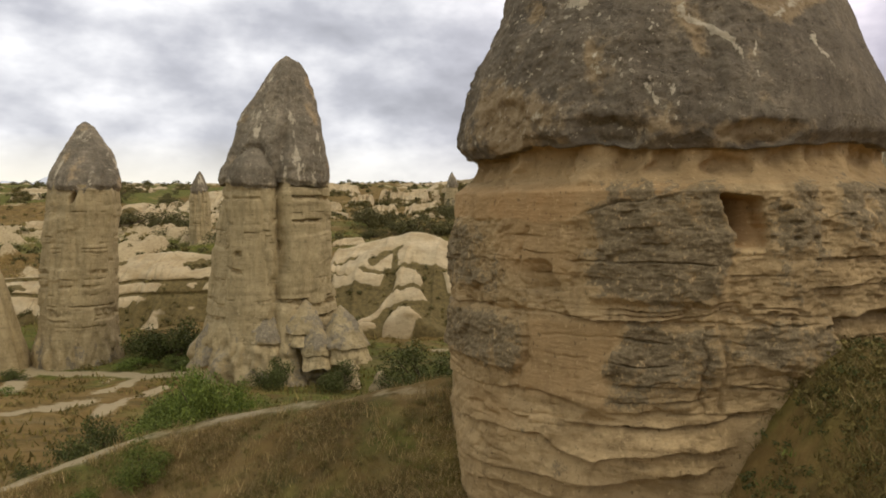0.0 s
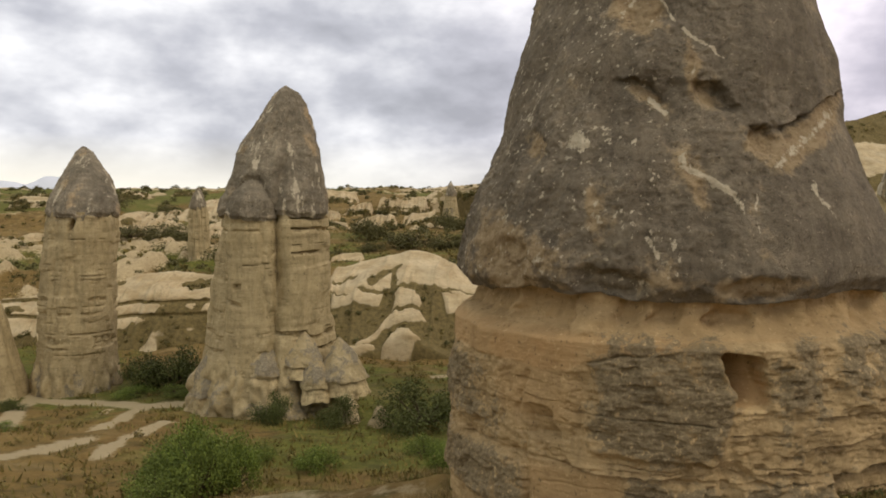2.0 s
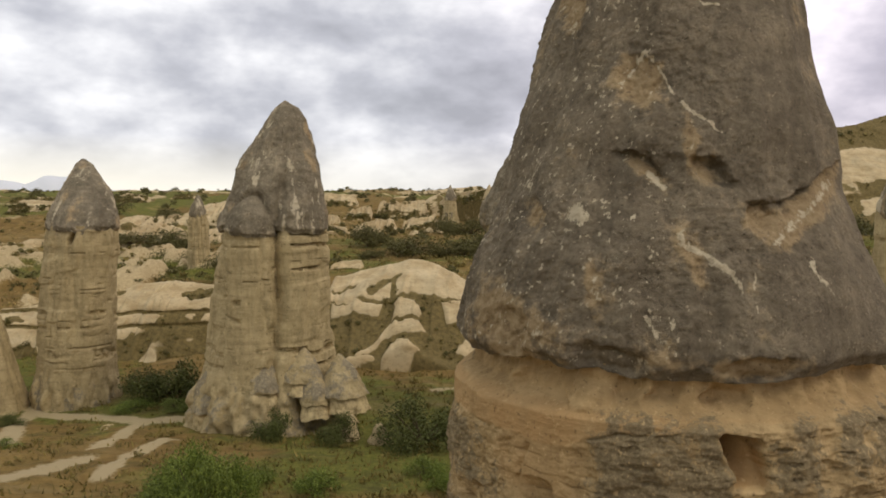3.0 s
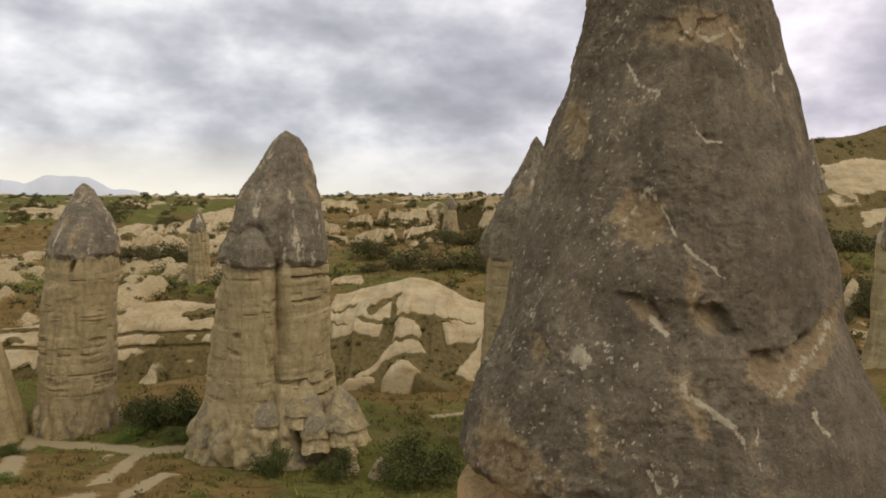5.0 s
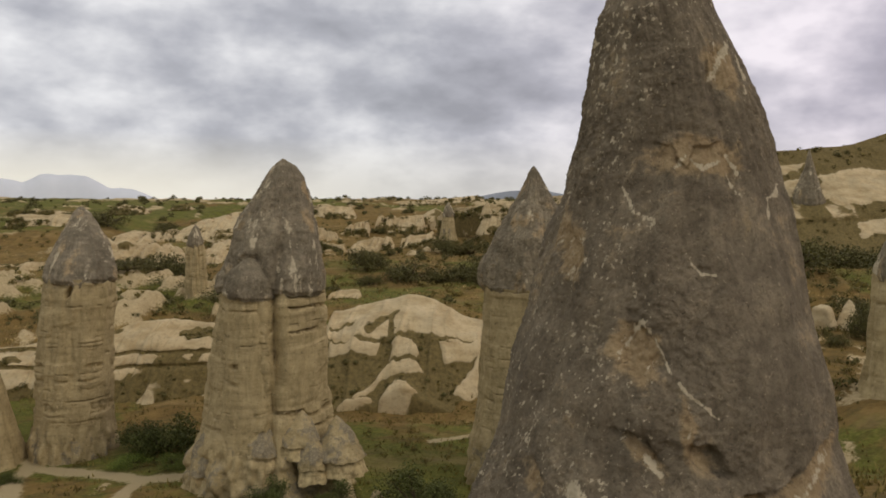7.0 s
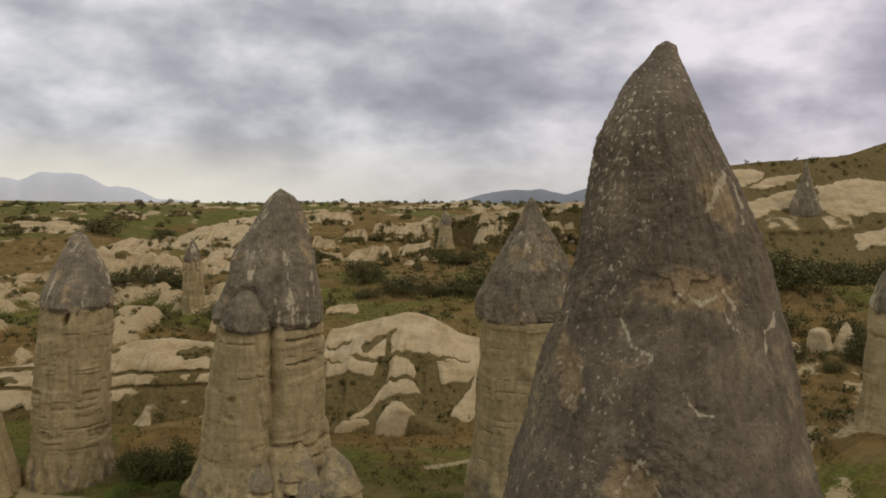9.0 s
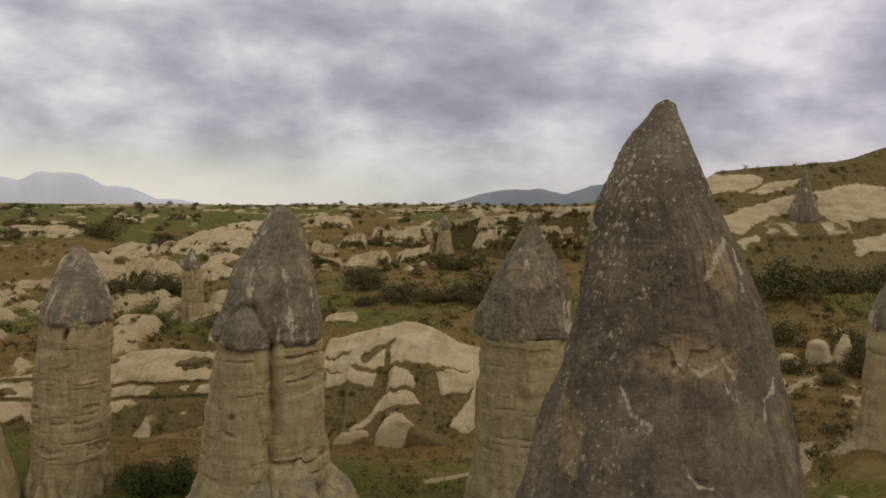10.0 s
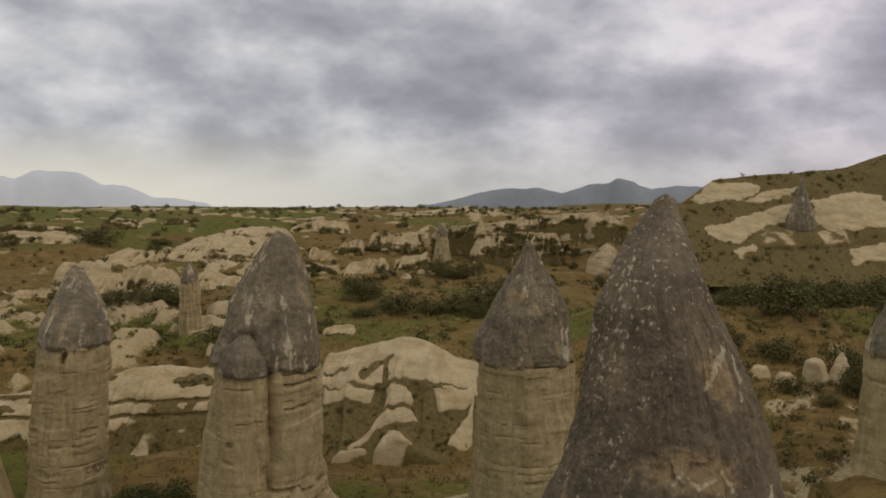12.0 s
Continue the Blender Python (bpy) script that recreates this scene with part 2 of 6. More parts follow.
def make_plain(name, col, col2, scale, rough=0.95):
    m, nt, p = mat(name)
    n = noise_tex(nt, scale, 7.0, 0.65)
    link(nt, ramp(nt, n, [(0.35, col), (0.65, col2)]), p.inputs["Base Color"])
    p.inputs["Roughness"].default_value = rough
    p.inputs["Specular IOR Level"].default_value = 0.1
    return m


CAP = make_cap_material("dark_lichened_cap_rock", (0.140, 0.113, 0.073), (0.222, 0.180, 0.116), (0.325, 0.264, 0.168))
CAP_FAR = make_cap_material("grey_weathered_cap_rock", (0.155, 0.128, 0.080), (0.258, 0.214, 0.138), (0.40, 0.332, 0.212), 0.34)
COLUMN_NEAR = make_column_material("banded_tan_rock", (0.462, 0.330, 0.158), (0.328, 0.226, 0.102), (0.195, 0.150, 0.081), 1.0, 0.45)
COLUMN_FAR = make_column_material("banded_cream_rock", (0.445, 0.350, 0.180), (0.325, 0.252, 0.122), (0.208, 0.175, 0.112), 0.5)
TUFF = make_tuff_material()
GROUND = make_ground_material()
LEAF = make_leaf_material("shrub_leaves", (0.062, 0.092, 0.014), (0.168, 0.215, 0.034))
LEAF_FAR = make_leaf_material("dull_olive_leaves", (0.064, 0.061, 0.019), (0.122, 0.110, 0.033))
LEAF_DARK = make_leaf_material("dark_shrub_leaves", (0.042, 0.052, 0.012), (0.095, 0.108, 0.026))
STALK = make_leaf_material("dry_grass_stalks", (0.23, 0.163, 0.062), (0.45, 0.325, 0.13))
BARK = make_plain("shrub_bark", (0.06, 0.045, 0.0258), (0.12, 0.09, 0.0516), 6.0)
# distance haze is mixed into the base colours of both far ranges
HILL_HAZE = make_plain("haze_tinted_far_range", (0.235, 0.255, 0.27), (0.30, 0.32, 0.335), 0.004)
HILL_PALE_HAZE = make_plain("haze_painted_far_mountain", (0.60, 0.625, 0.635), (0.68, 0.70, 0.705), 0.004)

SCRUB = make_leaf_material("olive_scrub", (0.105, 0.085, 0.024), (0.215, 0.166, 0.045))
# ---- numeric noise ----
def hash3(ix, iy, iz, seed):
    h = (ix.astype(np.int64) * 374761393 + iy.astype(np.int64) * 668265263 + iz.astype(np.int64) * 2147483647 + seed * 144269) & 0xFFFFFFFF
    h = ((h ^ (h >> 13)) * 1274126177) & 0xFFFFFFFF
    h = ((h ^ (h >> 16)) * 2246822519) & 0xFFFFFFFF
    return ((h ^ (h >> 15)) & 0xFFFFFF) / float(0xFFFFFF)


def vnoise(x, y, z, seed=0):
    """Smooth value noise, about -1 to 1."""
    x, y, z = np.broadcast_arrays(np.asarray(x, float), np.asarray(y, float), np.asarray(z, float))
    x0, y0, z0 = np.floor(x), np.floor(y), np.floor(z)
    u, v, w = x - x0, y - y0, z - z0
    u, v, w = u * u * u * (u * (6 * u - 15) + 10), v * v * v * (v * (6 * v - 15) + 10), w * w * w * (w * (6 * w - 15) + 10)
    out = 0
    for a in (0, 1):
        for b in (0, 1):
            for c in (0, 1):
                wt_ = (u if a else 1 - u) * (v if b else 1 - v) * (w if c else 1 - w)
                out = out + wt_ * hash3(x0 + a, y0 + b, z0 + c, seed)
    return 2 * out - 1


def fbm(x, y, z, octaves=4, gain=0.5, seed=0):
    total, amp, norm = 0, 1.0, 0.0
    for i in range(octaves):
        total = total + amp * vnoise(x * 2**i + 17.3 * i, y * 2**i - 9.1 * i, z * 2**i + 4.7 * i, seed + i)
        norm += amp
        amp *= gain
    return total / norm


def ridged(x, y, z, octaves=4, seed=0):
    total, amp = 0, 0.5
    for i in range(octaves):
        total = total + amp * (1 - np.abs(vnoise(x * 2**i, y * 2**i, z * 2**i, seed + i)) * 1.7)
        amp *= 0.5
    return total


def step(a, b, v):
    t = np.clip((v - a) / (b - a), 0, 1)
    return t * t * (3 - 2 * t)


def grid_mesh(name, P, attrs, material, wrap=False, smooth=True):
    """A mesh from a grid of points P[row, column, 3] with float attributes of the same grid."""
    nr, nc = P.shape[:2]
    idx = np.arange(nr * nc).reshape(nr, nc)
    if wrap:
        nxt = np.roll(idx, -1, axis=1)
        a, b, c, d = idx[:-1], nxt[:-1], nxt[1:], idx[1:]
    else:
        a, b, c, d = idx[:-1, :-1], idx[:-1, 1:], idx[1:, 1:], idx[1:, :-1]
    quads = np.stack([a.ravel(), b.ravel(), c.ravel(), d.ravel()], 1)
    me = bpy.data.meshes.new(name)
    me.vertices.add(nr * nc)
    me.vertices.foreach_set("co", P.reshape(-1).astype(np.float32))
    me.loops.add(quads.size)
    me.loops.foreach_set("vertex_index", quads.reshape(-1).astype(np.int32))
    me.polygons.add(len(quads))
    me.polygons.foreach_set("loop_start", (np.arange(len(quads)) * 4).astype(np.int32))
    me.polygons.foreach_set("use_smooth", np.full(len(quads), smooth))
    me.update(calc_edges=True)
    for k, v in attrs.items():
        me.attributes.new(k, "FLOAT", "POINT").data.foreach_set("value", np.broadcast_to(v, (nr, nc)).reshape(-1).astype(np.float32))
    me.materials.append(material)
    return me


# ---- the ground ----
FLOOR_Y = np.array([-4000, -60, 10, 30, 45, 60, 75, 95, 108, 120, 128, 138, 150, 176, 200, 240, 270, 316, 345, 400, 470, 600, 1000, 1500, 4800], float)
FLOOR_Z = np.array([0, -5, -6.5, -7, -8, -9.5, -11.2, -10.8, -10.2, -8.6, -6.0, -2.6, -2.0, 0.0, 2.4, 3.4, 5.6, 9.5, 14.6, 17.4, 20.0, 19.0, 13.0, 0.0, -160.0])


def floor_profile(y):
    out = 0
    for k in (-1.0, -0.5, 0.0, 0.5, 1.0):
        out = out + np.interp(y + k * 0.035 * np.abs(y), FLOOR_Y, FLOOR_Z)
    return out / 5


def spur_axis(x):
    return 24.5 + 3.2 * step(0, -8, x) - 2.0 * step(-11, -17, x)


def near_line(x, y, pts, width):
    """1 on a line through plan points, fading over its width."""
    best = np.full(np.shape(x), 99.0)
    for (ax, ay), (bx, by) in zip(pts, pts[1:]):
        t = np.clip(((x - ax) * (bx - ax) + (y - ay) * (by - ay)) / ((bx - ax) ** 2 + (by - ay) ** 2), 0, 1)
        best = np.minimum(best, np.hypot(x - ax - t * (bx - ax), y - ay - t * (by - ay)))
    return np.exp(-((best / width) ** 2))


# trodden paths and pale washouts on the valley floor, in plan
TRAILS = [
    ([(-41.0, 73.0), (-44.6, 81.4), (-45.0, 85.5), (-42.1, 84.8), (-36.8, 82.5), (-30.9, 79.8), (-26.0, 80.5)], 1.4),
    ([(-30.6, 78.2), (-30.5, 73.8), (-30.0, 69.6), (-29.9, 66.9)], 1.2),
    ([(-25.0, 56.8), (-25.7, 62.2), (-25.8, 66.5), (-24.2, 68.9)], 1.1),
    ([(-33.0, 54.0), (-30.9, 60.2), (-29.8, 63.1)], 1.8),
    ([(-45.0, 85.5), (-46.1, 89.7), (-47.6, 95.4)], 1.6),
    ([(-1.0, 91.0), (4.0, 94.5), (9.0, 96.5)], 0.7),
]


def ground_height(x, y):
    """Height of the ground, and its masks of bare tuff, greenness and trodden path."""
    warp = 2.5 * fbm(x / 30, y / 30, 0.0, 3, seed=5)
    yy = y + warp * step(60, 110, y)
    z = floor_profile(yy)
    far = step(280, 420, y)
    z = z + 0.010 * np.clip(x, -900, 900) * step(350, 900, y)
    # the bank on the right, the shoulder behind it and the high hill
    z = z + 10.0 * step(17, 45, x) * step(40, 75, y) * (1 - step(125, 190, y))
    hill = step(58, 92, x - 0.10 * (y - 200)) * step(188, 242, y) * (1 - 0.85 * step(258, 335, y))
    z = z + 24.5 * hill + 6.0 * step(122, 150, x) * step(195, 235, y) * (1 - step(300, 500, y))
    # left valley floor is lower
    z = z - 1.2 * step(-25, -40, x) * step(60, 85, y) * (1 - step(100, 125, y))
    # left plateau shoulder
    z = z - 4.2 * step(-40, -80, x) * step(185, 215, y) * (1 - step(222, 262, y)) + 3.0 * step(-110, -124, x) * step(240, 275, y) * (1 - step(300, 345, y))
    # the low bare ridge across the valley
    rib = ridged(x / 9.0, yy / 26.0, 3.0, 4, seed=11)
    z = z + 1.6 * step(-20, -40, x) * step(112, 122, yy) * (1 - step(126, 140, yy))
    face = step(104, 114, yy) * (1 - step(134, 142, yy))
    z = z + 1.6 * (rib - 0.45) * face
    z = z - 1.8 * step(-22, -14, x) * (1 - step(8, 16, x)) * step(98, 106, y) * (1 - step(122, 130, y))
    # fluted slope behind, on the left
    bad = step(185, 200, yy) * (1 - step(225, 260, yy)) * (1 - step(-34, -18, x))
    flute = ridged((x + 0.35 * y) / 8.0, (y - 0.35 * x) / 40.0, 7.0, 4, seed=21)
    z = z + 1.6 * (flute - 0.5) * bad
    # broken country beyond
    rough = step(190, 225, y) * (1 - step(420, 600, y))
    block = ridged(x / 22.0, y / 30.0, 1.0, 4, seed=31)
    z = z + 1.8 * (block - 0.55) * rough * (1 - 0.5 * bad)
    band = step(20, 34, x) * (1 - step(84, 96, x)) * step(258, 263, y + 3 * vnoise(x / 7, 0.0, 0.0, 3)) * (1 - step(275, 310, y))
    z = z + 2.5 * band
    # rolling small forms everywhere
    z = z + 0.9 * fbm(x / 17, y / 17, 0.5, 4, seed=41) * step(30, 60, y) * (1 - 0.7 * far)
    z = z + 2.5 * fbm(x / 160, y / 160, 0.2, 3, seed=43) * far
    z = z + 1.1 * np.abs(fbm(x / 6, y / 5, 0.9, 4, 0.5, seed=45)) * step(-18, -24, x) * step(46, 54, y) * (1 - step(74, 82, y))
    z = z + 0.18 * fbm(x / 2.2, y / 2.2, 0.7, 4, seed=44) * (1 - step(120, 300, y))
    # the grassy spur that runs down from the foot of the near rock
    top = np.where(x < 0, 0.5 + 0.27 * x, 0.5 - 0.45 * np.maximum(x - 9, 0))
    side = np.abs(y - spur_axis(x))
    fall = np.where(y < spur_axis(x), 0.42, 0.5) * np.maximum(side - 0.8, 0)
    spur = np.maximum(top - fall, -30) + 0.25 * fbm(x / 3, y / 3, 0.1, 3, seed=51)
    z = np.maximum(z, spur)
    # the scrubby bank that climbs on the right of the near rock
    bank = -9.0 + 6.6 * step(-5, 3.4, x) + 5.5 * step(3.2, 8.2, x) + 2.2 * step(7.6, 22, x)
    bank = bank - 0.55 * np.maximum(11 - y, 0) - 0.30 * np.maximum(y - 30, 0) + 0.25 * fbm(x / 2.5, y / 2.5, 0.3, 3, seed=52)
    z = np.maximum(z, bank)
    # masks
    n1 = fbm(x / 9, y / 9, 2.0, 5, seed=61)
    n2 = fbm(x / 26, y / 26, 2.0, 4, seed=62)
    n3 = fbm(x / 3.5, y / 6, 2.0, 4, seed=63)
    tuff = np.full(np.shape(x), -0.2)
    tuff = np.maximum(tuff, face * (-0.05 + 0.5 * step(112, 126, yy) + 1.1 * (rib - 0.5) + 0.9 * n3) * (1 - step(36, 52, x)))
    tuff = np.maximum(tuff, bad * (0.10 + 0.9 * (flute - 0.5) + 0.9 * n1))
    streak = fbm(x / 11, y / 15, 6.0, 5, 0.6, 67)
    tuff = np.maximum(tuff, rough * (0.02 + 1.1 * n1 + 0.9 * (block - 0.6)))
    tuff = np.maximum(tuff, (0.30 + 1.7 * streak) * step(222, 236, y) * (1 - step(292, 306, y)) * (1 - step(-10, 2, x)) * step(-72, -54, x))
    tuff = np.maximum(tuff, (0.0 + 1.7 * streak) * step(340, 352, y) * (1 - step(420, 520, y)))
    tuff = np.maximum(tuff, step(380, 460, y) * (0.0 + 1.5 * fbm(x / 45, y / 90, 4.0, 4, 0.55, 64)))
    tuff = np.maximum(tuff, band * 0.6 * (1 - step(272, 282, y)))
    tuff = np.maximum(tuff, hill * (-0.15 + 1.2 * n1) * (1 - step(225, 250, y)))
    mid_l = step(118, 140, yy) * (1 - step(176, 186, yy)) * (1 - step(-34, -16, x))
    tuff = np.maximum(tuff, mid_l * (0.24 + 1.9 * n1))
    tuff = np.maximum(tuff, step(42, 56, y) * (1 - step(100, 108, yy)) * (-0.30 + 1.3 * n3) * (1 - step(-22, -14, x)))
    tuff = np.maximum(tuff, step(60, 70, y) * step(26, 34, x) * (1 - step(118, 130, y)) * (0.0 + 1.3 * n3))
    green = 0.26 + 0.9 * n2 + 0.3 * n1 + 0.25 * step(45, 60, y) * (1 - step(92, 105, y)) + 0.10 * step(98, 106, yy) * (1 - step(132, 140, yy))
    green = green + 0.40 * step(138, 146, yy) * (1 - step(176, 184, yy)) - 0.12 * step(185, 200, y) * (1 - step(250, 290, y)) + 0.14 * far - 0.12 * (1 - step(34, 48, y))
    orange = step(206, 214, y) * (1 - step(262, 272, y)) * step(-24, -10, x) * (1 - step(40, 60, x))
    green = green - 0.5 * orange + 0.5 * step(181, 187, y) * (1 - step(202, 208, y)) * step(-24, -14, x) * (1 - step(22, 40, x)) + 0.3 * step(255, 300, y) * step(-40, -60, x)
    tuff = tuff - 0.6 * orange
    green = green - 0.55 * step(300, 318, y) * (1 - step(342, 352, y)) * step(-75, -55, x) + 0.30 * step(255, 285, y) * step(-45, -75, x) - 0.45 * step(198, 208, y) * (1 - step(300, 320, y)) * step(-60, -45, x)
    green = green + 0.52 * step(-16, -11, x) * step(50, 58, y) * (1 - step(98, 108, y)) * (1 - step(20, 30, x)) - 0.55 * step(-22, -28, x) * step(45, 55, y) * (1 - step(78, 84, y))
    path = np.exp(-(((y - spur_axis(x) - 0.2) / 1.1) ** 2)) * (x < -0.5) * (0.55 + 0.35 * n3) * (y < 45)
    for line, width in TRAILS:
        path = np.maximum(path, 0.95 * near_line(x, y, line, width))
    z = z + 3.2 * step(0.2, 1.0, tuff) * mid_l
    z = z + 1.0 * step(0.3, 0.75, tuff) * step(185, 200, y) * (1 - step(420, 520, y))
    return z, tuff, green, path


def ground_at(x, y):
    return float(ground_height(np.array([float(x)]), np.array([float(y)]))[0][0])


def build_ground():
    az = np.concatenate([np.linspace(-180, -40, 36)[:-1], np.linspace(-40, -34, 12)[:-1], np.linspace(-34, 33, 470), np.linspace(33, 40, 12)[1:], np.linspace(40, 180, 36)[1:]])
    r = np.concatenate([[0.0, 3, 6], np.exp(np.linspace(math.log(8), math.log(700), 620)), np.exp(np.linspace(math.log(740), math.log(4800), 34))])
    A, Rr = np.meshgrid(np.radians(az), r)
    X, Y = Rr * np.sin(A), Rr * np.cos(A)
    Z, tuff, green, path = ground_height(X, Y)
    me = grid_mesh("ground", np.stack([X, Y, Z], 2)[:, ::-1], {"tuff": tuff[:, ::-1], "green": green[:, ::-1], "path": path[:, ::-1]}, GROUND)
    tagged(new("ground", me), "dry scrubby valley ground with bare pale tuff and grass", "ground", kind="structure")


build_ground()

# ---- fairy chimneys ----
def part(name, me, parent, label=""):
    ob = new(name, me)
    ob.parent = parent
    return tagged(ob, label)


def thing(name, x, y, z, label, category, group=""):
    ob = new(name)
    ob.location = (x, y, z)
    return tagged(ob, label, category, group)


def angles(front, back):
    """Angles round an upright axis, dense on the side of negative y, counted so that 0 looks to -y."""
    f = np.linspace(-105, 105, front)
    b = np.linspace(105, 255, back + 2)[1:-1]
    return np.radians(np.concatenate([f, b]))


def soft_box(x, z, x0, x1, z0, z1, e):
    return step(x0 - e, x0 + e, x) * (1 - step(x1 - e, x1 + e, x)) * step(z0 - e, z0 + e, z) * (1 - step(z1 - e, z1 + e, z))


def blob(x, z, cx, cz, rx, rz, turn=0.0):
    c, s = math.cos(radians(turn)), math.sin(radians(turn))
    u, v = (x - cx) * c + (z - cz) * s, -(x - cx) * s + (z - cz) * c
    return np.exp(-((u / rx) ** 2 + (v / rz) ** 2))


def stroke(x, z, pts, width):
    """A thin line through points, 1 on it and fading over its width."""
    best = np.full(x.shape, 9.0)
    for (ax, az), (bx, bz) in zip(pts, pts[1:]):
        t = np.clip(((x - ax) * (bx - ax) + (z - az) * (bz - az)) / ((bx - ax) ** 2 + (bz - az) ** 2), 0, 1)
        best = np.minimum(best, np.hypot(x - ax - t * (bx - ax), z - az - t * (bz - az)))
    return np.exp(-((best / max(0.032, 0.55 * width)) ** 2))


def seam(x, z, pts, width):
    return stroke(x, z, pts, max(0.07, 1.4 * width))


NEAR_CAP = np.array([  # height, axis x, radius
    (7.45, 5.92, 5.52), (8.0, 5.92, 5.52), (8.7, 5.92, 5.36), (9.6, 5.86, 5.03), (10.3, 5.84, 4.68), (11.2, 5.86, 4.31),
    (12.6, 6.08, 3.99), (14.2, 6.18, 3.54), (15.7, 6.27, 3.31), (17.3, 6.39, 2.96), (18.8, 6.40, 2.65), (20.3, 6.18, 2.25),
    (21.1, 6.12, 2.03), (22.2, 5.88, 1.61), (23.3, 5.87, 1.15), (24.2, 5.95, 0.74), (24.7, 6.06, 0.42), (25.05, 6.14, 0.27), (25.19, 6.14, 0.05)])


def ledge(x, z, line, proud, cut, up=0.3, down=0.15):
    """The edge of a bed along points of x and height: proud above the line, cut back below it."""
    px, pz = [p[0] for p in line], [p[1] for p in line]
    s = z - np.interp(x, px, pz)
    ends = step(px[0] - 0.25, px[0] + 0.15, x) * (1 - step(px[-1] - 0.15, px[-1] + 0.25, x))
    ends = ends * (0.55 + 0.45 * np.clip(fbm(x / 0.7, 0.0, pz[0], 3, 0.6, 17) * 2.5 + 0.4, -0.6, 1))
    return ends * np.where(s > 0, proud * np.exp(-np.maximum(s, 0) / up), -cut * np.exp(np.minimum(s, 0) / down))


def near_chimney():
    root = thing("fairy_chimney", 6.35, 21.6, -2.0, "huge fairy chimney with dark lichened cap over banded tan column", "rock", "fairy chimneys")
    # cap
    th = angles(410, 40)
    zs = np.linspace(7.45, 25.19, 480)
    T, Z = np.meshgrid(th, zs)
    cx = np.interp(Z, NEAR_CAP[:, 0], NEAR_CAP[:, 1])
    r = np.interp(Z, NEAR_CAP[:, 0], NEAR_CAP[:, 2])
    cy = 21.1 + 1.1 * step(9.5, 19, Z)
    back = 1.8 * step(22.3, 25.2, Z)
    cx, r, cy = cx * (1 + back / 22.2), r * (1 + back / 22.2), cy + back
    # a shoulder at the back on the left
    r = r + 0.9 * np.exp(-((np.angle(np.exp(1j * (T + 2.23))) / 0.42) ** 2)) * step(10.8, 13.0, Z) * (1 - step(14.5, 18.5, Z))
    X0, Y0 = cx + r * np.sin(T), cy - r * np.cos(T)
    face = np.cos(T) > 0
    amp = step(0.1, 2.2, r)
    d = 0.24 * fbm(X0 / 2.6, Y0 / 2.6, Z / 3.5, 3, 0.5, 71) + (0.085 - 0.05 * step(4.6, 6.6, X0)) * fbm(X0 / 0.6, Y0 / 0.6, Z / 0.9, 5, 0.66, 75)
    facet = fbm(X0 / 1.7, Y0 / 1.7, Z / 2.6, 3, 0.5, 70)
    d = d + 0.16 * np.abs(facet) - 0.11
    d = d + 0.10 * fbm(T * 9, 0.0, Z / 6, 3, 0.5, 78) - 0.09 * np.maximum(0, ridged(X0 / 1.3, Y0 / 1.3, Z / 1.8, 3, 80) - 0.72) * 4
    knob = (0.035 * (0.45 - np.abs(vnoise(X0 / 0.22, Y0 / 0.22, Z / 0.26, 82))) + 0.06 * fbm(X0 / 0.15, Y0 / 0.15, Z / 0.13, 3, 0.65, 98)) * step(-0.3, 0.3, fbm(X0 / 3, Y0 / 3, Z / 4, 2, 0.5, 83) - 0.25 * (X0 - 5.5) / 3)
    d = (d + knob) * (0.15 + 0.85 * amp) - 0.05 * amp * np.maximum(0, ridged(T * 14, 0.0, Z / 3.5, 3, 97) - 0.55) * step(4.8, 6.2, X0)
    # hollows, ledges, tan scars and pale seams of the front face
    wob = 0.10 * fbm(X0 / 0.35, Y0 / 0.35, Z / 0.35, 3, 0.6, 84)
    XW, ZW = X0 + wob, Z + 0.12 * fbm(X0 / 0.4, Y0 / 0.4, Z / 0.4, 3, 0.6, 87)

    def scoop(px, pz, rx, rz, depth, turn=0.0):
        q = blob(XW, ZW, px, pz, rx, rz, turn) * face
        return -depth * step(0.25, 0.75, q)
    for line, over, under, down in (
        ([(3.9, 12.02), (4.15, 12.08), (4.45, 11.85), (4.68, 11.45)], 0.05, 0.24, 0.30),
        ([(5.48, 11.9), (5.78, 11.93), (6.08, 11.66), (6.16, 11.4)], 0.04, 0.34, 0.30),
        ([(6.62, 10.88), (6.9, 10.84), (7.47, 10.95), (8.21, 11.38), (9.3, 11.95)], 0.08, 0.24, 0.36),
        ([(5.2, 18.68), (5.5, 18.55), (5.72, 18.15), (5.9, 18.0), (6.12, 18.55), (6.7, 18.62)], 0.03, 0.07, 0.4),
        ([(1.3, 8.0), (2.16, 7.98), (2.7, 7.9)], 0.03, 0.06, 0.06)):
        d = d + ledge(XW, ZW, line, over, under, 0.35, down) * face
    d = d + scoop(4.36, 11.68, 0.50, 0.24, 0.14, -38) + scoop(5.80, 11.55, 0.50, 0.30, 0.26, -38) + scoop(6.85, 10.58, 0.42, 0.34, 0.26, 0)
    d = d + scoop(4.55, 13.7, 0.55, 0.65, 0.12) + scoop(5.64, 18.6, 1.0, 0.55, 0.07, 12) + scoop(3.25, 15.9, 0.25, 0.7, 0.15) + scoop(6.8, 20.2, 0.35, 0.45, 0.10)
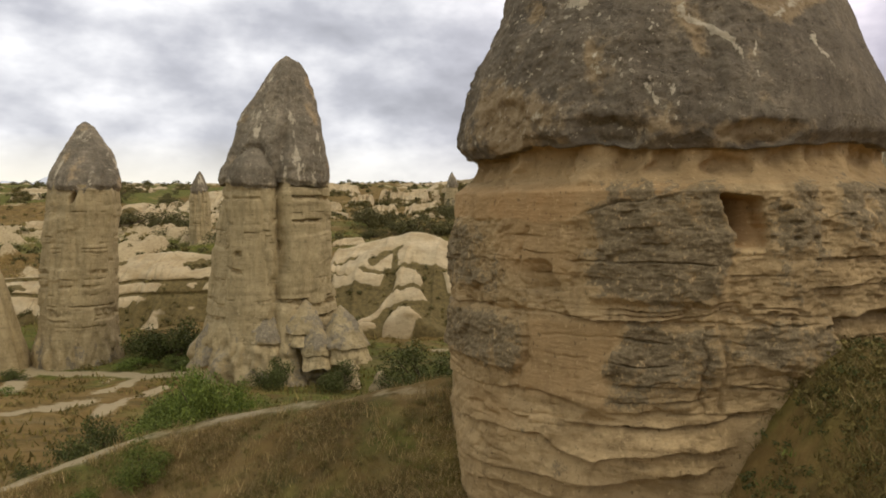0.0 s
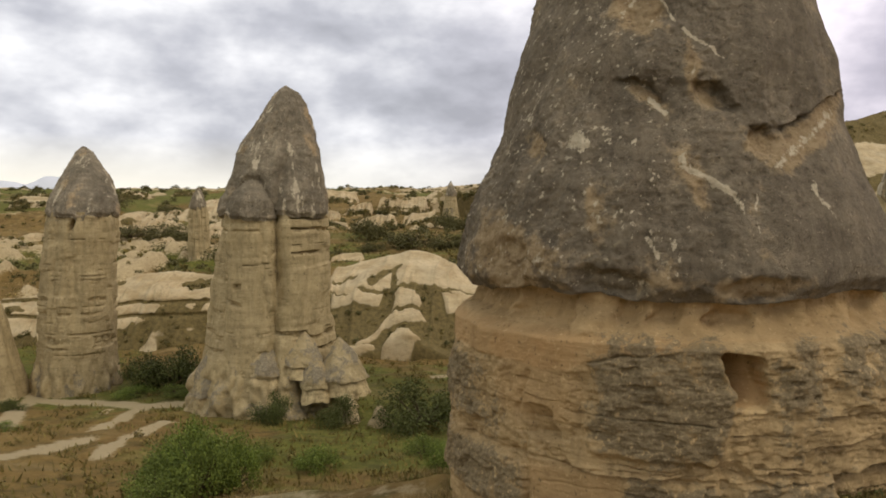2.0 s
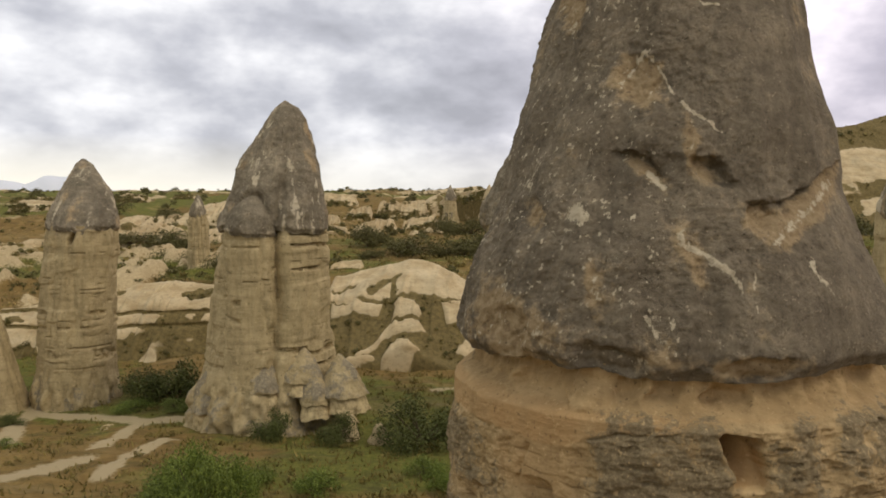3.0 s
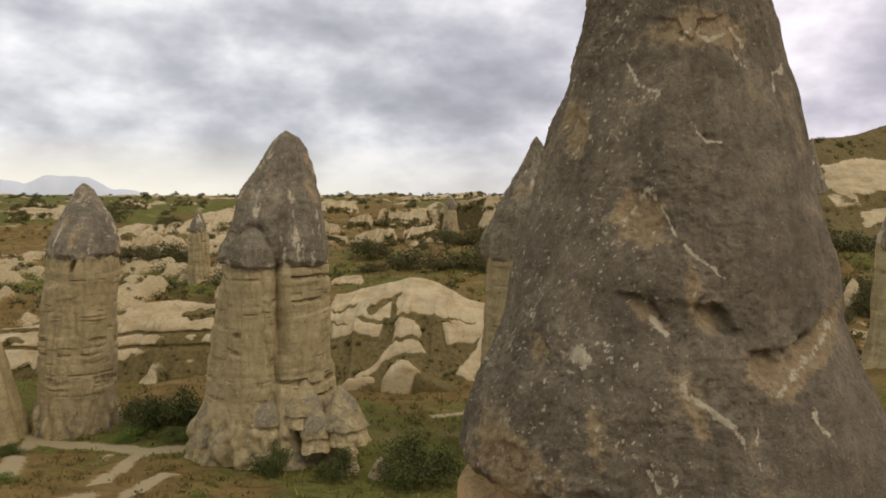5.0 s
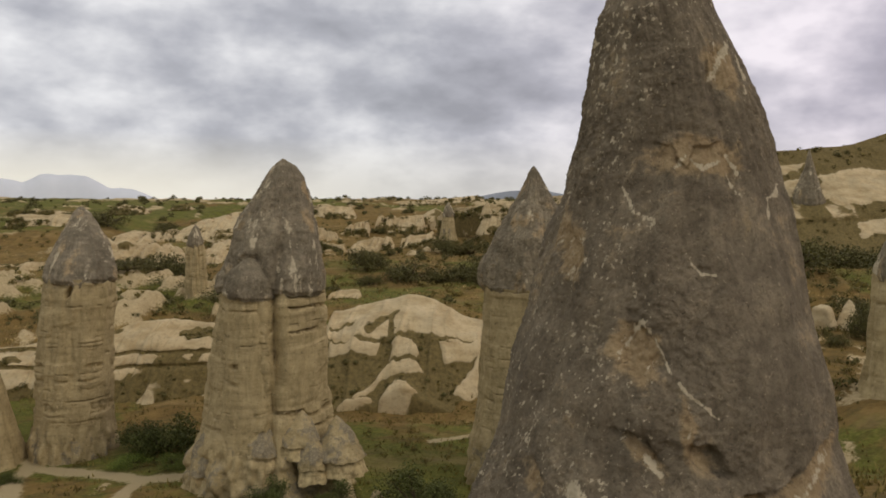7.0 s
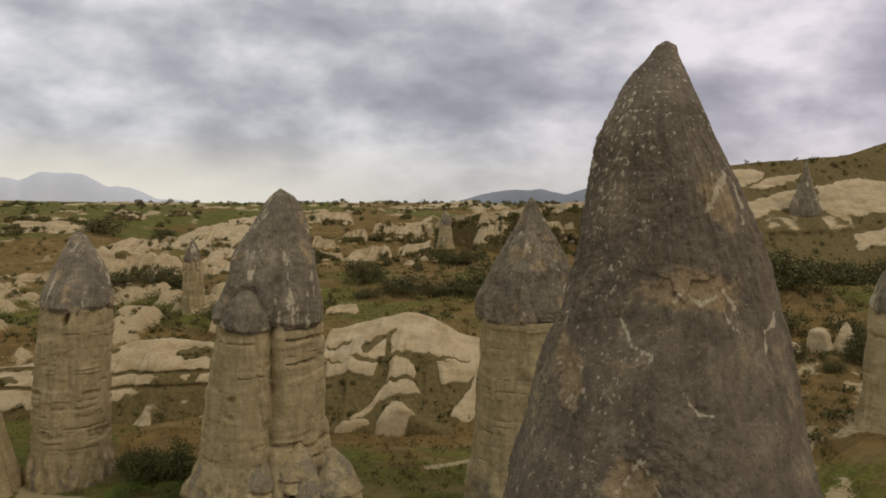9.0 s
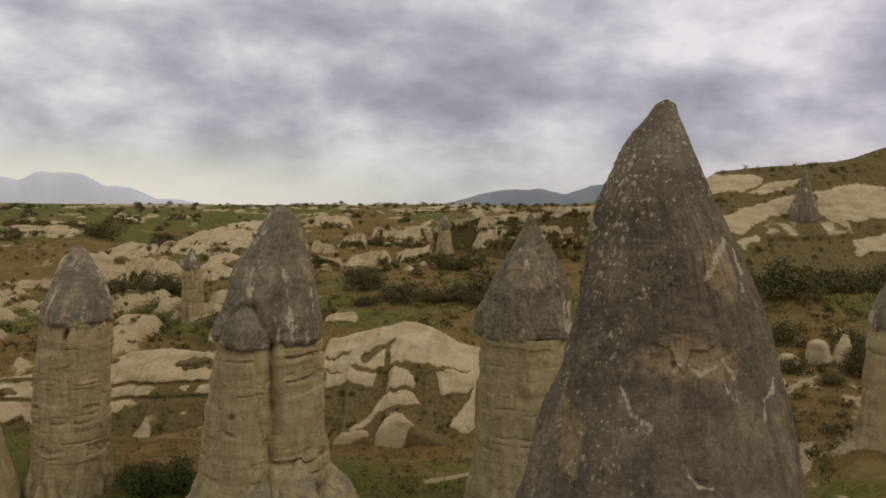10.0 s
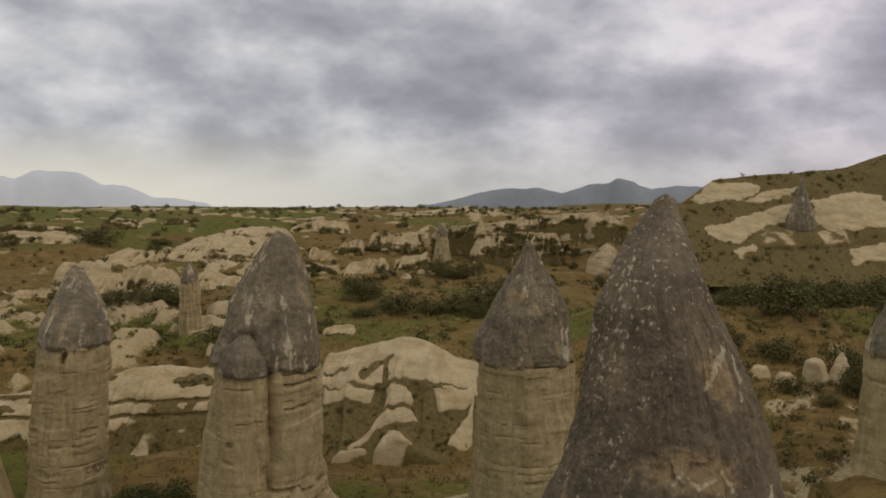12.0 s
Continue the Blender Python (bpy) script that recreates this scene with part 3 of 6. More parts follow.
    d = d + scoop(3.4, 7.75, 0.8, 0.3, 0.3) + scoop(1.3, 8.0, 0.5, 0.55, 0.2) + scoop(6.4, 7.7, 1.0, 0.22, 0.22) + scoop(2.0, 10.6, 0.3, 0.5, 0.12) + scoop(5.4, 9.3, 0.3, 1.1, 0.10, 10)
    d = d + 0.05 * step(0.2, 0.7, blob(XW, ZW, 7.0, 11.75, 1.3, 0.9, 15)) * face + 0.12 * step(0.3, 0.6, blob(XW, ZW, 5.0, 12.6, 1.0, 0.8)) * face
    scar = 0.9 * blob(XW, ZW, 4.35, 11.6, 0.5, 0.2, -38) + 0.9 * blob(XW, ZW, 6.85, 10.5, 0.50, 0.36) + 1.0 * blob(XW, ZW, 8.2, 10.85, 0.30, 1.5, -52) + 0.95 * blob(XW, ZW, 4.5, 13.65, 0.5, 0.7)
    scar = scar + 0.75 * blob(XW, ZW, 6.0, 18.35, 1.2, 0.42, 4) + 0.6 * blob(XW, ZW, 6.7, 18.2, 0.6, 0.35, -20) + 0.75 * blob(XW, ZW, 5.36, 12.2, 0.14, 0.6) + 1.0 * blob(XW, ZW, 3.3, 15.9, 0.24, 0.8) + 0.8 * blob(XW, ZW, 7.0, 20.6, 0.35, 0.6, 20)
    scar = scar + 0.9 * blob(XW, ZW, 1.2, 8.1, 0.5, 0.8) + 0.9 * blob(XW, ZW, 6.4, 7.72, 1.0, 0.2) + 0.6 * blob(XW, ZW, 2.0, 10.6, 0.35, 0.4) + 0.6 * blob(XW, ZW, 5.2, 9.6, 0.25, 0.7, 10) + 0.5 * blob(XW, ZW, 3.1, 9.2, 0.16, 0.6)
    scar = scar + 0.45 * blob(XW, ZW, 5.75, 11.45, 0.5, 0.25, -42) + 0.5 * blob(XW, ZW, 2.0, 8.1, 0.5, 0.5) + 0.4 * blob(XW, ZW, 4.6, 7.9, 0.8, 0.3)
    scar = np.where(face, 1.35 * scar, 0) + 0.42 * np.maximum(0, fbm(X0 / 1.1, Y0 / 1.1, Z / 1.8, 5, 0.6, 90)) + 0.10
    pale = seam(XW, ZW, [(5.08, 10.4), (5.0, 10.05), (5.54, 9.7), (5.88, 9.5), (6.12, 9.07)], 0.10) + seam(XW, ZW, [(6.43, 9.4), (6.37, 8.65)], 0.05) + 0.6 * seam(XW, ZW, [(7.86, 9.6), (8.0, 9.3), (8.32, 8.9)], 0.10)
    pale = pale + seam(XW, ZW, [(4.26, 13.85), (4.67, 14.4), (4.97, 13.75), (5.15, 13.2), (5.52, 12.9), (6.09, 12.4)], 0.045) + seam(XW, ZW, [(4.42, 17.6), (4.66, 16.95), (5.07, 16.78), (5.02, 16.55)], 0.06) + seam(XW, ZW, [(5.76, 15.86), (6.0, 15.52), (6.37, 15.51)], 0.05)
    pale = pale + 0.75 * seam(XW, ZW, [(5.6, 18.0), (5.9, 18.25), (6.3, 18.0), (6.8, 18.2), (6.95, 17.6), (7.25, 17.3)], 0.07) + seam(XW, ZW, [(7.0, 18.3), (7.24, 17.77)], 0.09) + seam(XW, ZW, [(8.1, 16.83), (8.13, 17.27), (8.55, 17.35), (8.7, 17.6)], 0.08)
    pale = pale + seam(XW, ZW, [(4.09, 8.6), (4.32, 8.26), (4.68, 8.0)], 0.05) + 0.85 * blob(XW, ZW, 2.89, 10.69, 0.22, 0.2) + seam(XW, ZW, [(6.76, 20.28), (7.03, 20.7), (7.31, 21.2)], 0.13) + 0.8 * seam(XW, ZW, [(7.7, 21.0), (7.75, 20.3)], 0.10) + 0.35 * blob(XW, ZW, 4.86, 22.6, 0.12, 0.3) + 0.2 * blob(XW, ZW, 6.0, 23.9, 0.35, 0.45) + seam(XW, ZW, [(4.4, 11.5), (4.72, 11.2)], 0.08)
    pale = pale + 0.8 * seam(XW, ZW, [(6.97, 10.08), (7.7, 10.45), (9.0, 11.4)], 0.14) + 0.6 * seam(XW, ZW, [(7.71, 20.1), (7.65, 19.6)], 0.06) + 0.6 * seam(XW, ZW, [(5.45, 12.8), (5.33, 11.9)], 0.06) + 0.6 * seam(XW, ZW, [(3.12, 9.5), (3.2, 8.8)], 0.05)
    pale = np.where(face, pale * (0.86 + 1.0 * fbm(X0 / 0.3, Y0 / 0.3, Z / 0.3, 3, 0.6, 93)), 0) + 0.30 * np.maximum(0, fbm(X0 / 0.4, Y0 / 0.4, Z / 0.6, 4, 0.6, 94)) + (0.35 + 0.85 * step(6.2, 4.2, X0) + 0.9 * step(18.0, 23.5, Z)) * np.maximum(0, fbm(X0 / 0.11, Y0 / 0.11, Z / 0.13, 3, 0.6, 96) - 0.02) - 0.05
    rr = r + d
    # ragged lower rim
    rim = 0.32 * fbm(T * 3.2, 0.0, 3.0, 4, 0.55, 95) + 0.12
    Zs = Z - rim * (1 - step(7.45, 9.2, Z))
    # rounded lip
    rr = rr - 0.22 * (1 - step(7.45, 7.75, Z))
    P = np.stack([cx + rr * np.sin(T), cy - rr * np.cos(T), Zs], 2)
    # underside, drawn in below the lip
    k = np.linspace(0.55, 0.985, 10)[:, None]
    under = np.stack([5.93 + (P[0, :, 0] - 5.93) * k, 21.1 + (P[0, :, 1] - 21.1) * k, P[0, :, 2][None] + 0.25 * (1 - k) - 0.02 * np.sin(40 * k)], 2)
    P = np.concatenate([under, P])
    zero = np.zeros((10, len(th)))
    me = grid_mesh("cap_rock", P - np.array([6.35, 21.6, -2.0]), {"scar": np.concatenate([zero + 0.35, scar]), "pale": np.concatenate([zero, pale])}, CAP, wrap=True)
    part("cap_rock", me, root, "dark grey lichened cap rock with tan scars")
    # column
    zs = np.linspace(-2.6, 7.75, 500)
    T, Z = np.meshgrid(angles(560, 40), zs)
    r = np.interp(Z, [-4, -1.3, 0.8, 4, 6.35, 6.5, 6.7, 7.1, 7.4, 7.75], [5.9, 5.55, 5.80, 5.78, 5.68, 5.5, 5.22, 5.02, 5.05, 4.9])
    r = r + 0.5 * step(0.2, 1.3, np.sin(T) + 0.2) * (1 - step(5.6, 6.4, Z))
    X0, Y0 = 6.0 + r * np.sin(T), 21.15 - r * np.cos(T)
    face = np.cos(T) > 0
    low = step(2.5, 1.9, Z)
    xw = X0 + 0.34 * fbm(X0 / 0.9, Y0 / 0.9, Z / 0.7, 4, 0.6, 131)
    zw = Z + 0.16 * fbm(X0 / 0.9, Y0 / 0.9, Z / 0.5, 4, 0.6, 132)
    edge = np.interp(X0, [0.3, 1.6, 2.58, 3.0, 3.55, 4.45, 5.0, 5.7, 7.0, 9.9], [5.75, 5.7, 5.62, 5.92, 6.15, 6.2, 6.42, 6.47, 6.47, 6.7]) + 0.10 * fbm(T * 8, 0.0, 0.0, 3, 0.5, 114)
    # proud dark blocks with broken edges: x, height, how proud, how lichened
    d, lich = 0 * Z, 0 * Z
    for x0, x1, z0, z1, proud, dark in (
            (3.1, 5.58, 4.08, 6.7, 0.16, 0.62), (3.5, 5.63, 2.42, 3.64, 0.10, 0.52), (5.87, 7.92, 2.78, 3.78, 0.10, 0.46),
            (0.0, 1.0, 4.0, 5.62, 0.07, 0.46), (0.0, 1.68, 2.36, 3.56, 0.11, 0.52), (6.72, 7.5, 5.12, 6.7, 0.08, 0.52),
            (7.95, 8.65, 5.15, 6.9, 0.10, 0.52), (8.8, 12.5, 4.1, 6.9, 0.08, 0.40), (6.45, 7.9, 4.1, 5.05, 0.04, 0.26), (1.0, 1.5, 4.25, 5.0, 0.03, 0.32), (3.1, 5.2, 1.72, 2.35, 0.05, 0.30)):
        box = soft_box(xw, zw, x0, x1, z0, z1, 0.10) * face
        d, lich = d + proud * box * (zw < edge), lich + dark * soft_box(xw, zw, x0, x1, z0, z1, 0.32) * face
    # beds that jut out over worn joints
    for line, proud, cut, up, down in (
            ([(0.1, 1.7), (0.7, 1.85), (1.36, 1.95), (2.05, 2.08), (2.59, 1.96), (3.1, 1.82)], 0.05, 0.10, 0.30, 0.10),
            ([(0.3, 0.8), (1.13, 1.03), (1.6, 1.05), (2.16, 1.14), (2.5, 0.9)], 0.13, 0.10, 0.42, 0.12),
            ([(0.5, 0.0), (1.26, 0.02), (2.07, 0.24), (2.4, 0.26), (2.8, 0.1)], 0.14, 0.10, 0.42, 0.12),
            ([(0.7, -0.55), (1.85, -0.22), (2.63, -0.22), (3.2, -0.3)], 0.12, 0.08, 0.42, 0.14),
            ([(2.7, 1.5), (3.24, 1.51), (4.5, 1.59), (5.57, 1.80), (5.9, 1.92), (6.7, 1.92)], 0.12, 0.14, 0.22, 0.13),
            ([(2.6, 0.85), (3.24, 0.8), (4.51, 1.08), (5.7, 1.22)], 0.20, 0.12, 0.30, 0.14),
            ([(2.9, 0.2), (3.37, 0.25), (3.89, 0.43), (4.52, 0.59), (5.47, 0.82)], 0.22, 0.14, 0.30, 0.16),
            ([(2.7, -0.45), (3.5, -0.3), (4.6, -0.05), (5.4, 0.1)], 0.2, 0.1, 0.3, 0.14),
            ([(2.6, 3.70), (3.22, 3.69), (4.47, 3.76), (5.21, 3.88), (5.6, 4.02)], 0.15, 0.10, 0.16, 0.07),
            ([(3.4, 3.93), (4.47, 3.94), (5.4, 4.02)], 0.04, 0.12, 0.1, 0.04),
            ([(3.4, 3.82), (4.47, 3.85), (5.3, 3.94)], 0.02, 0.10, 0.1, 0.03),
            ([(5.6, 3.93), (6.31, 3.93), (7.6, 3.85)], 0.10, 0.16, 0.14, 0.07), ([(5.6, 4.05), (6.54, 4.04), (7.0, 3.98)], 0.04, 0.10, 0.1, 0.04),
            ([(3.5, 2.38), (4.02, 2.40), (4.8, 2.43)], 0.06, 0.14, 0.12, 0.06), ([(3.55, 2.03), (4.34, 2.08), (5.2, 2.22)], 0.05, 0.13, 0.15, 0.06),
            ([(5.75, 2.46), (7.5, 2.36)], 0.10, 0.16, 0.2, 0.08), ([(0.2, 4.68), (0.88, 4.82), (1.7, 4.82)], 0.03, 0.09, 0.15, 0.05),
            ([(0.2, 3.68), (0.88, 3.80), (1.5, 3.9)], 0.04, 0.12, 0.2, 0.10), ([(1.75, 4.2), (2.1, 4.18), (2.45, 4.2)], -0.2, 0.0, 0.3, 0.05),
            ([(1.6, 5.42), (2.0, 5.42)], 0.02, 0.1, 0.1, 0.05), ([(1.75, 5.08), (2.3, 5.06)], 0.02, 0.1, 0.1, 0.05), ([(1.85, 4.62), (2.55, 4.6)], 0.02, 0.1, 0.1, 0.05),
            ([(5.7, 4.66), (6.35, 4.68), (7.0, 4.66)], 0.03, 0.08, 0.1, 0.03), ([(7.4, 4.42), (8.6, 4.45), (9.4, 4.5)], 0.10, 0.14, 0.2, 0.08), ([(7.5, 5.0), (8.9, 5.05)], 0.08, 0.10, 0.2, 0.08)):
        d = d + ledge(X0, Z + 0.05 * fbm(T * 14, 0.0, Z, 3, 0.6, 133), line, proud, cut, up, down) * face
    # the lower block ends in an upright edge; past it the rock stands back
    d = d - 0.32 * step(7.85, 8.1, xw) * step(3.86, 3.78, zw) * face
    smooth = np.maximum(np.maximum(soft_box(xw, zw, 1.5, 2.7, 4.2, 6.2, 0.15), soft_box(xw, zw, 1.75, 3.45, 1.95, 3.66, 0.12)), step(0.4, 0.6, blob(xw, zw, 3.0, 4.1, 0.62, 0.46))) * face
    band = step(edge, edge + 0.08, Z) * (1 - step(6.45, 6.6, Z))
    smooth = np.maximum(smooth, band)
    # weathered plates, pits and thin layers
    h = fbm(X0 / 1.1, Y0 / 1.1, Z / 0.8, 4, 0.55, 104)
    rough = 0.06 * h + 0.13 * np.round(h * 6) / 6 + 0.085 * fbm(X0 / 0.28, Y0 / 0.28, Z / 0.2, 4, 0.66, 105)
    rough = rough - 0.10 * step(0.42, 0.62, vnoise(T * 24, 0.0, Z / 0.15, 112)) * step(-0.1, 0.3, vnoise(T * 6, 0.0, Z / 0.8, 113)) * (Z > 1.8)
    crack = step(0.10, 0.03, np.abs(vnoise(T * 0.5, 0.0, zw * 2.3, 106))) * step(0.1, 0.3, vnoise(T * 6.0, 0.0, zw * 1.3, 107))
    layer = np.abs(np.sin(zw * 12.0 + 2.5 * fbm(T * 3, 0.0, Z, 2, seed=115))) ** 0.5 - 0.7
    d = d + rough * (1 - 0.8 * smooth) * (1 - 0.55 * low) - 0.08 * crack * (1 - 0.7 * smooth) + 0.05 * layer * low * step(-0.1, 0.4, fbm(T * 4, 0.0, Z * 2, 3, seed=116)) + 0.22 * low * fbm(T * 3.2, 0.0, Z / 1.1, 4, 0.55, 118)
    joint = np.exp(-(((xw - 1.72) / 0.05) ** 2)) + np.exp(-(((xw - 5.66) / 0.05) ** 2)) * (Z < 3.7) + np.exp(-(((xw - 5.28) / 0.04) ** 2)) * (Z < 3.6)
    d = d - 0.09 * joint * face * (Z > 1.9) * (Z < 5.6)
    # hollow, niche, and the alcoves and flutes of the groove below the cap
    d = d - 0.22 * soft_box(xw, zw, 1.85, 2.40, 4.2, 4.75, 0.10) * face
    niche = soft_box(xw - 0.05 * (6.2 - Z) - 0.05 * step(5.8, 5.5, Z), Z + 0.10 * (X0 - 6.0), 5.56, 6.22, 5.20, 6.22, 0.05) * face
    d = np.where(niche > 0.01, d * (1 - niche) - 1.25 * niche * (0.45 + 0.55 * (1 - step(5.6, 6.3, X0))) * (0.35 + 0.65 * step(5.15, 5.7, Z)), d)
    groove = step(6.45, 6.65, Z)
    d = d * (1 - 0.7 * groove) + 0.14 * groove * fbm(T * 9, 0.0, Z * 1.2, 3, seed=110)
    for x0, x1, z0, z1, deep in ((0.85, 1.5, 6.46, 7.25, 0.30), (1.66, 2.68, 6.50, 7.3, 0.30), (3.55, 4.05, 6.82, 7.3, 0.16), (4.28, 4.78, 6.72, 7.2, 0.26), (5.5, 6.3, 6.70, 6.98, 0.30), (6.7, 7.2, 6.75, 7.2, 0.16), (7.5, 8.3, 6.8, 7.25, 0.2), (8.8, 9.6, 6.8, 7.2, 0.2)):
        d = d - deep * soft_box(xw + 0.1 * np.sin(5 * Z), zw, x0, x1, z0, z1 + 0.1, 0.12) * face
    d = d + 0.22 * blob(xw, zw, 3.1, 6.72, 0.42, 0.22) * face + 0.12 * blob(xw, zw, 4.05, 6.62, 0.3, 0.2) * face
    d = d - 0.16 * step(0.1, 0.5, vnoise(T * 9.5, 0.0, 0.3 * Z, 118)) * groove * ~face
    rr = r + d
    lich = np.where(face, lich, 0.4) + 0.24 - 0.30 * smooth - 0.7 * (niche > 0.3) - 0.25 * groove - 0.12 * low * (1 - step(1.7, 2.3, Z))
    pale = 0.7 * soft_box(xw, zw, 5.66, 6.35, 4.98, 5.2, 0.05) + 0.55 * soft_box(xw, zw, 5.62, 5.80, 3.98, 5.1, 0.05) + 0.6 * blob(xw, zw, 7.62, 5.85, 0.12, 0.3) + 0.7 * blob(xw, zw, 8.6, 5.95, 0.35, 0.2)
    pale = pale + stroke(xw, zw, [(7.0, 3.7), (7.15, 3.5), (7.4, 3.36), (7.85, 3.22)], 0.12) + 0.6 * stroke(xw, zw, [(6.05, 2.95), (6.25, 2.75), (6.6, 2.72)], 0.05) + 0.6 * blob(xw, zw, 2.2, 1.55, 0.35, 0.3)
    pale = pale + 0.55 * soft_box(xw, zw, 3.0, 5.7, 1.12, 1.5, 0.1) + 0.5 * soft_box(xw, zw, 3.2, 5.6, 0.62, 0.95, 0.1) + 0.45 * soft_box(xw, zw, 3.0, 7.6, 3.60, 3.72, 0.04) + 0.5 * soft_box(xw, zw, 3.0, 3.6, 4.8, 5.9, 0.15) * step(-0.1, 0.3, fbm(T * 9, 0.0, Z * 2, 3, seed=135))
    pale = np.where(face, pale, 0) - 0.05
    rust = np.clip(0.7 * band + 0.45 * soft_box(xw, zw, 1.3, 2.9, 4.6, 6.3, 0.2) * face + 0.5 * soft_box(xw, zw, 1.7, 3.5, 1.9, 3.6, 0.2) * face + 0.8 * (niche > 0.4) + 0.25 * groove + 0.4 * blob(xw, zw, 1.2, 1.4, 0.5, 0.4), 0, 1)
    P = np.stack([6.0 + rr * np.sin(T), 21.15 - rr * np.cos(T), Z], 2)
    me = grid_mesh("column", P - np.array([6.35, 21.6, -2.0]), {"lichen": lich, "pale": pale, "rust": rust}, COLUMN_NEAR, wrap=True)
    part("column", me, root, "banded tan rock column with ledges and a cut niche")
    return root


near_chimney()


def far_chimney(x, y, base, cap, col, label, seed, front=200, grain=1.0, groove=None, knobs=0.0, lean=0.0, notch=None):
    """cap and col: rows of height, axis shift from x, radius."""
    root = thing("fairy_chimney", x, y, base, label, "rock", "fairy chimneys")
    at = np.array([x, y, base])
    cap, col = np.array(cap, float), np.array(col, float)

    def surf(tab, rows, front):
        zs = np.linspace(tab[0, 0], tab[-1, 0], rows)
        T, Z = np.meshgrid(angles(front, 40), zs)
        cx = x + np.interp(Z, tab[:, 0], tab[:, 1])
        r = np.interp(Z, tab[:, 0], tab[:, 2])
        return T, Z, cx, r, cx + r * np.sin(T), y - r * np.cos(T)
    T, Z, cx, r, X0, Y0 = surf(cap, int(front * 0.9), int(front * 0.8))
    d = 0.55 * fbm(X0 / 3.5, Y0 / 3.5, Z / 5, 5, 0.55, seed) + 0.16 * fbm(X0 / 0.8, Y0 / 0.8, Z / 1.0, 4, 0.6, seed + 3) + 0.3 * fbm(T * 5, 0.0, Z / 9, 3, 0.5, seed + 4) + 0.45 * np.abs(fbm(X0 / 2.6, Y0 / 2.6, Z / 5, 2, 0.5, seed + 30)) - 0.1 + 0.10 * fbm(X0 / 0.35, Y0 / 0.35, Z / 0.5, 3, 0.6, seed + 31)
    d = d * np.minimum(1, 0.2 + r / 3)
    scar = 0.06 + 1.6 * np.maximum(0, fbm(X0 / 1.5, Y0 / 1.5, Z / 5.0, 4, 0.55, seed + 6) - 0.06)
    pale = 1.8 * np.maximum(0, fbm(X0 / 0.9, Y0 / 0.9, Z / 3.6, 4, 0.6, seed + 7)) - 0.10
    if groove is not None:
        cut = np.exp(-(((X0 - groove - 0.12 * (Z - 9)) / 0.45) ** 2)) * (np.cos(T) > 0) * (1 - step(12, 15.5, Z))
        bite = step(0.3, 0.5, blob(X0, Z, -18.5, 8.2, 2.6, 4.0)) * (np.cos(T) > 0)
        d = d - 0.8 * cut - 0.55 * bite
    rim = 0.55 * fbm(T * 3, 0.0, 1.0, 4, 0.55, seed + 8)
    z0 = cap[0, 0]
    rr = r + d - 0.35 * (1 - step(z0, z0 + 0.6, Z))
    back = lean * ((Z - z0) / (cap[-1, 0] - z0)) ** 1.2
    P = np.stack([cx + rr * np.sin(T), y + back - rr * np.cos(T), Z - rim * (1 - step(z0, z0 + 3, Z))], 2)
    k = np.linspace(0.5, 0.98, 6)[:, None]
    c0 = x + cap[0, 1]
    under = np.stack([c0 + (P[0, :, 0] - c0) * k, y + (P[0, :, 1] - y) * k, np.repeat(P[0, :, 2][None], 6, 0) + 0.02], 2)
    zero = np.zeros((6, P.shape[1]))
    me = grid_mesh("cap_rock", np.concatenate([under, P]) - at, {"scar": np.concatenate([zero + 0.3, scar]), "pale": np.concatenate([zero, pale])}, CAP_FAR, wrap=True)
    part("cap_rock", me, root, "dark grey pointed cap rock")
    T, Z, cx, r, X0, Y0 = surf(col, int(front * 1.3), int(front * 0.8))
    zw = Z + 0.3 * fbm(T * 2.5, 0.0, 0.0, 2, seed=seed + 20)
    d = 0.45 * fbm(T * 3.2, 0.0, Z / 9, 4, 0.5, seed + 21) + 0.10 * fbm(X0 / 0.7, Y0 / 0.7, Z / 0.8, 4, 0.6, seed + 22)
    lines = step(0.14, 0.05, np.abs(vnoise(T * 0.2, 0.0, Z * 1.7 + 0.10 * vnoise(T * 5, 0.0, Z, seed), seed + 23))) * step(-0.05, 0.15, vnoise(T * 3.0, 0.0, Z * 0.8, seed + 24)) * (0.4 + 0.6 * step(-0.2, 0.3, vnoise(T * 14, 0.0, Z * 2.2, seed + 29)))
    ztop, zbot = col[-1, 0], col[0, 0]
    upper = step(zbot + 6.5, zbot + 8.5, Z)
    d = d - 0.38 * lines * upper + 0.14 * step(-0.1, 0.5, vnoise(T * 1.2, 0.0, zw * 0.7, seed + 25)) * upper
    if groove is not None:
        d = d - 0.35 * lines * upper * step(groove - 0.5, groove + 0.2, X0) - 1.5 * np.exp(-(((X0 - groove - 0.25 * vnoise(0.0, 0.0, Z / 1.5, seed + 40)) / 0.5) ** 2)) * (np.cos(T) > 0) * (0.75 + 0.25 * vnoise(0.0, 0.0, Z * 0.9, seed + 41))
    if notch is not None:
        d = d - 1.3 * step(0.35, 0.6, blob(X0, Z, *notch)) * (np.cos(T) > 0)
    lower = 1 - step(zbot + 5.5, zbot + 7.5, Z)
    d = d + knobs * lower * (1.1 * fbm(T * 6, 0.0, Z / 2.2, 3, 0.5, seed + 26) + 0.5 * np.maximum(0, vnoise(T * 9, 0.0, Z / 1.6, seed + 27)))
    lich = 0.08 + 0.50 * lower * step(-0.2, 0.3, fbm(T * 4, 0.0, Z / 2.0, 3, 0.5, seed + 28)) + 0.2 * step(ztop - 1.6, ztop - 0.3, Z)
    rr = r + d
    P = np.stack([cx + rr * np.sin(T), y - rr * np.cos(T), Z], 2)
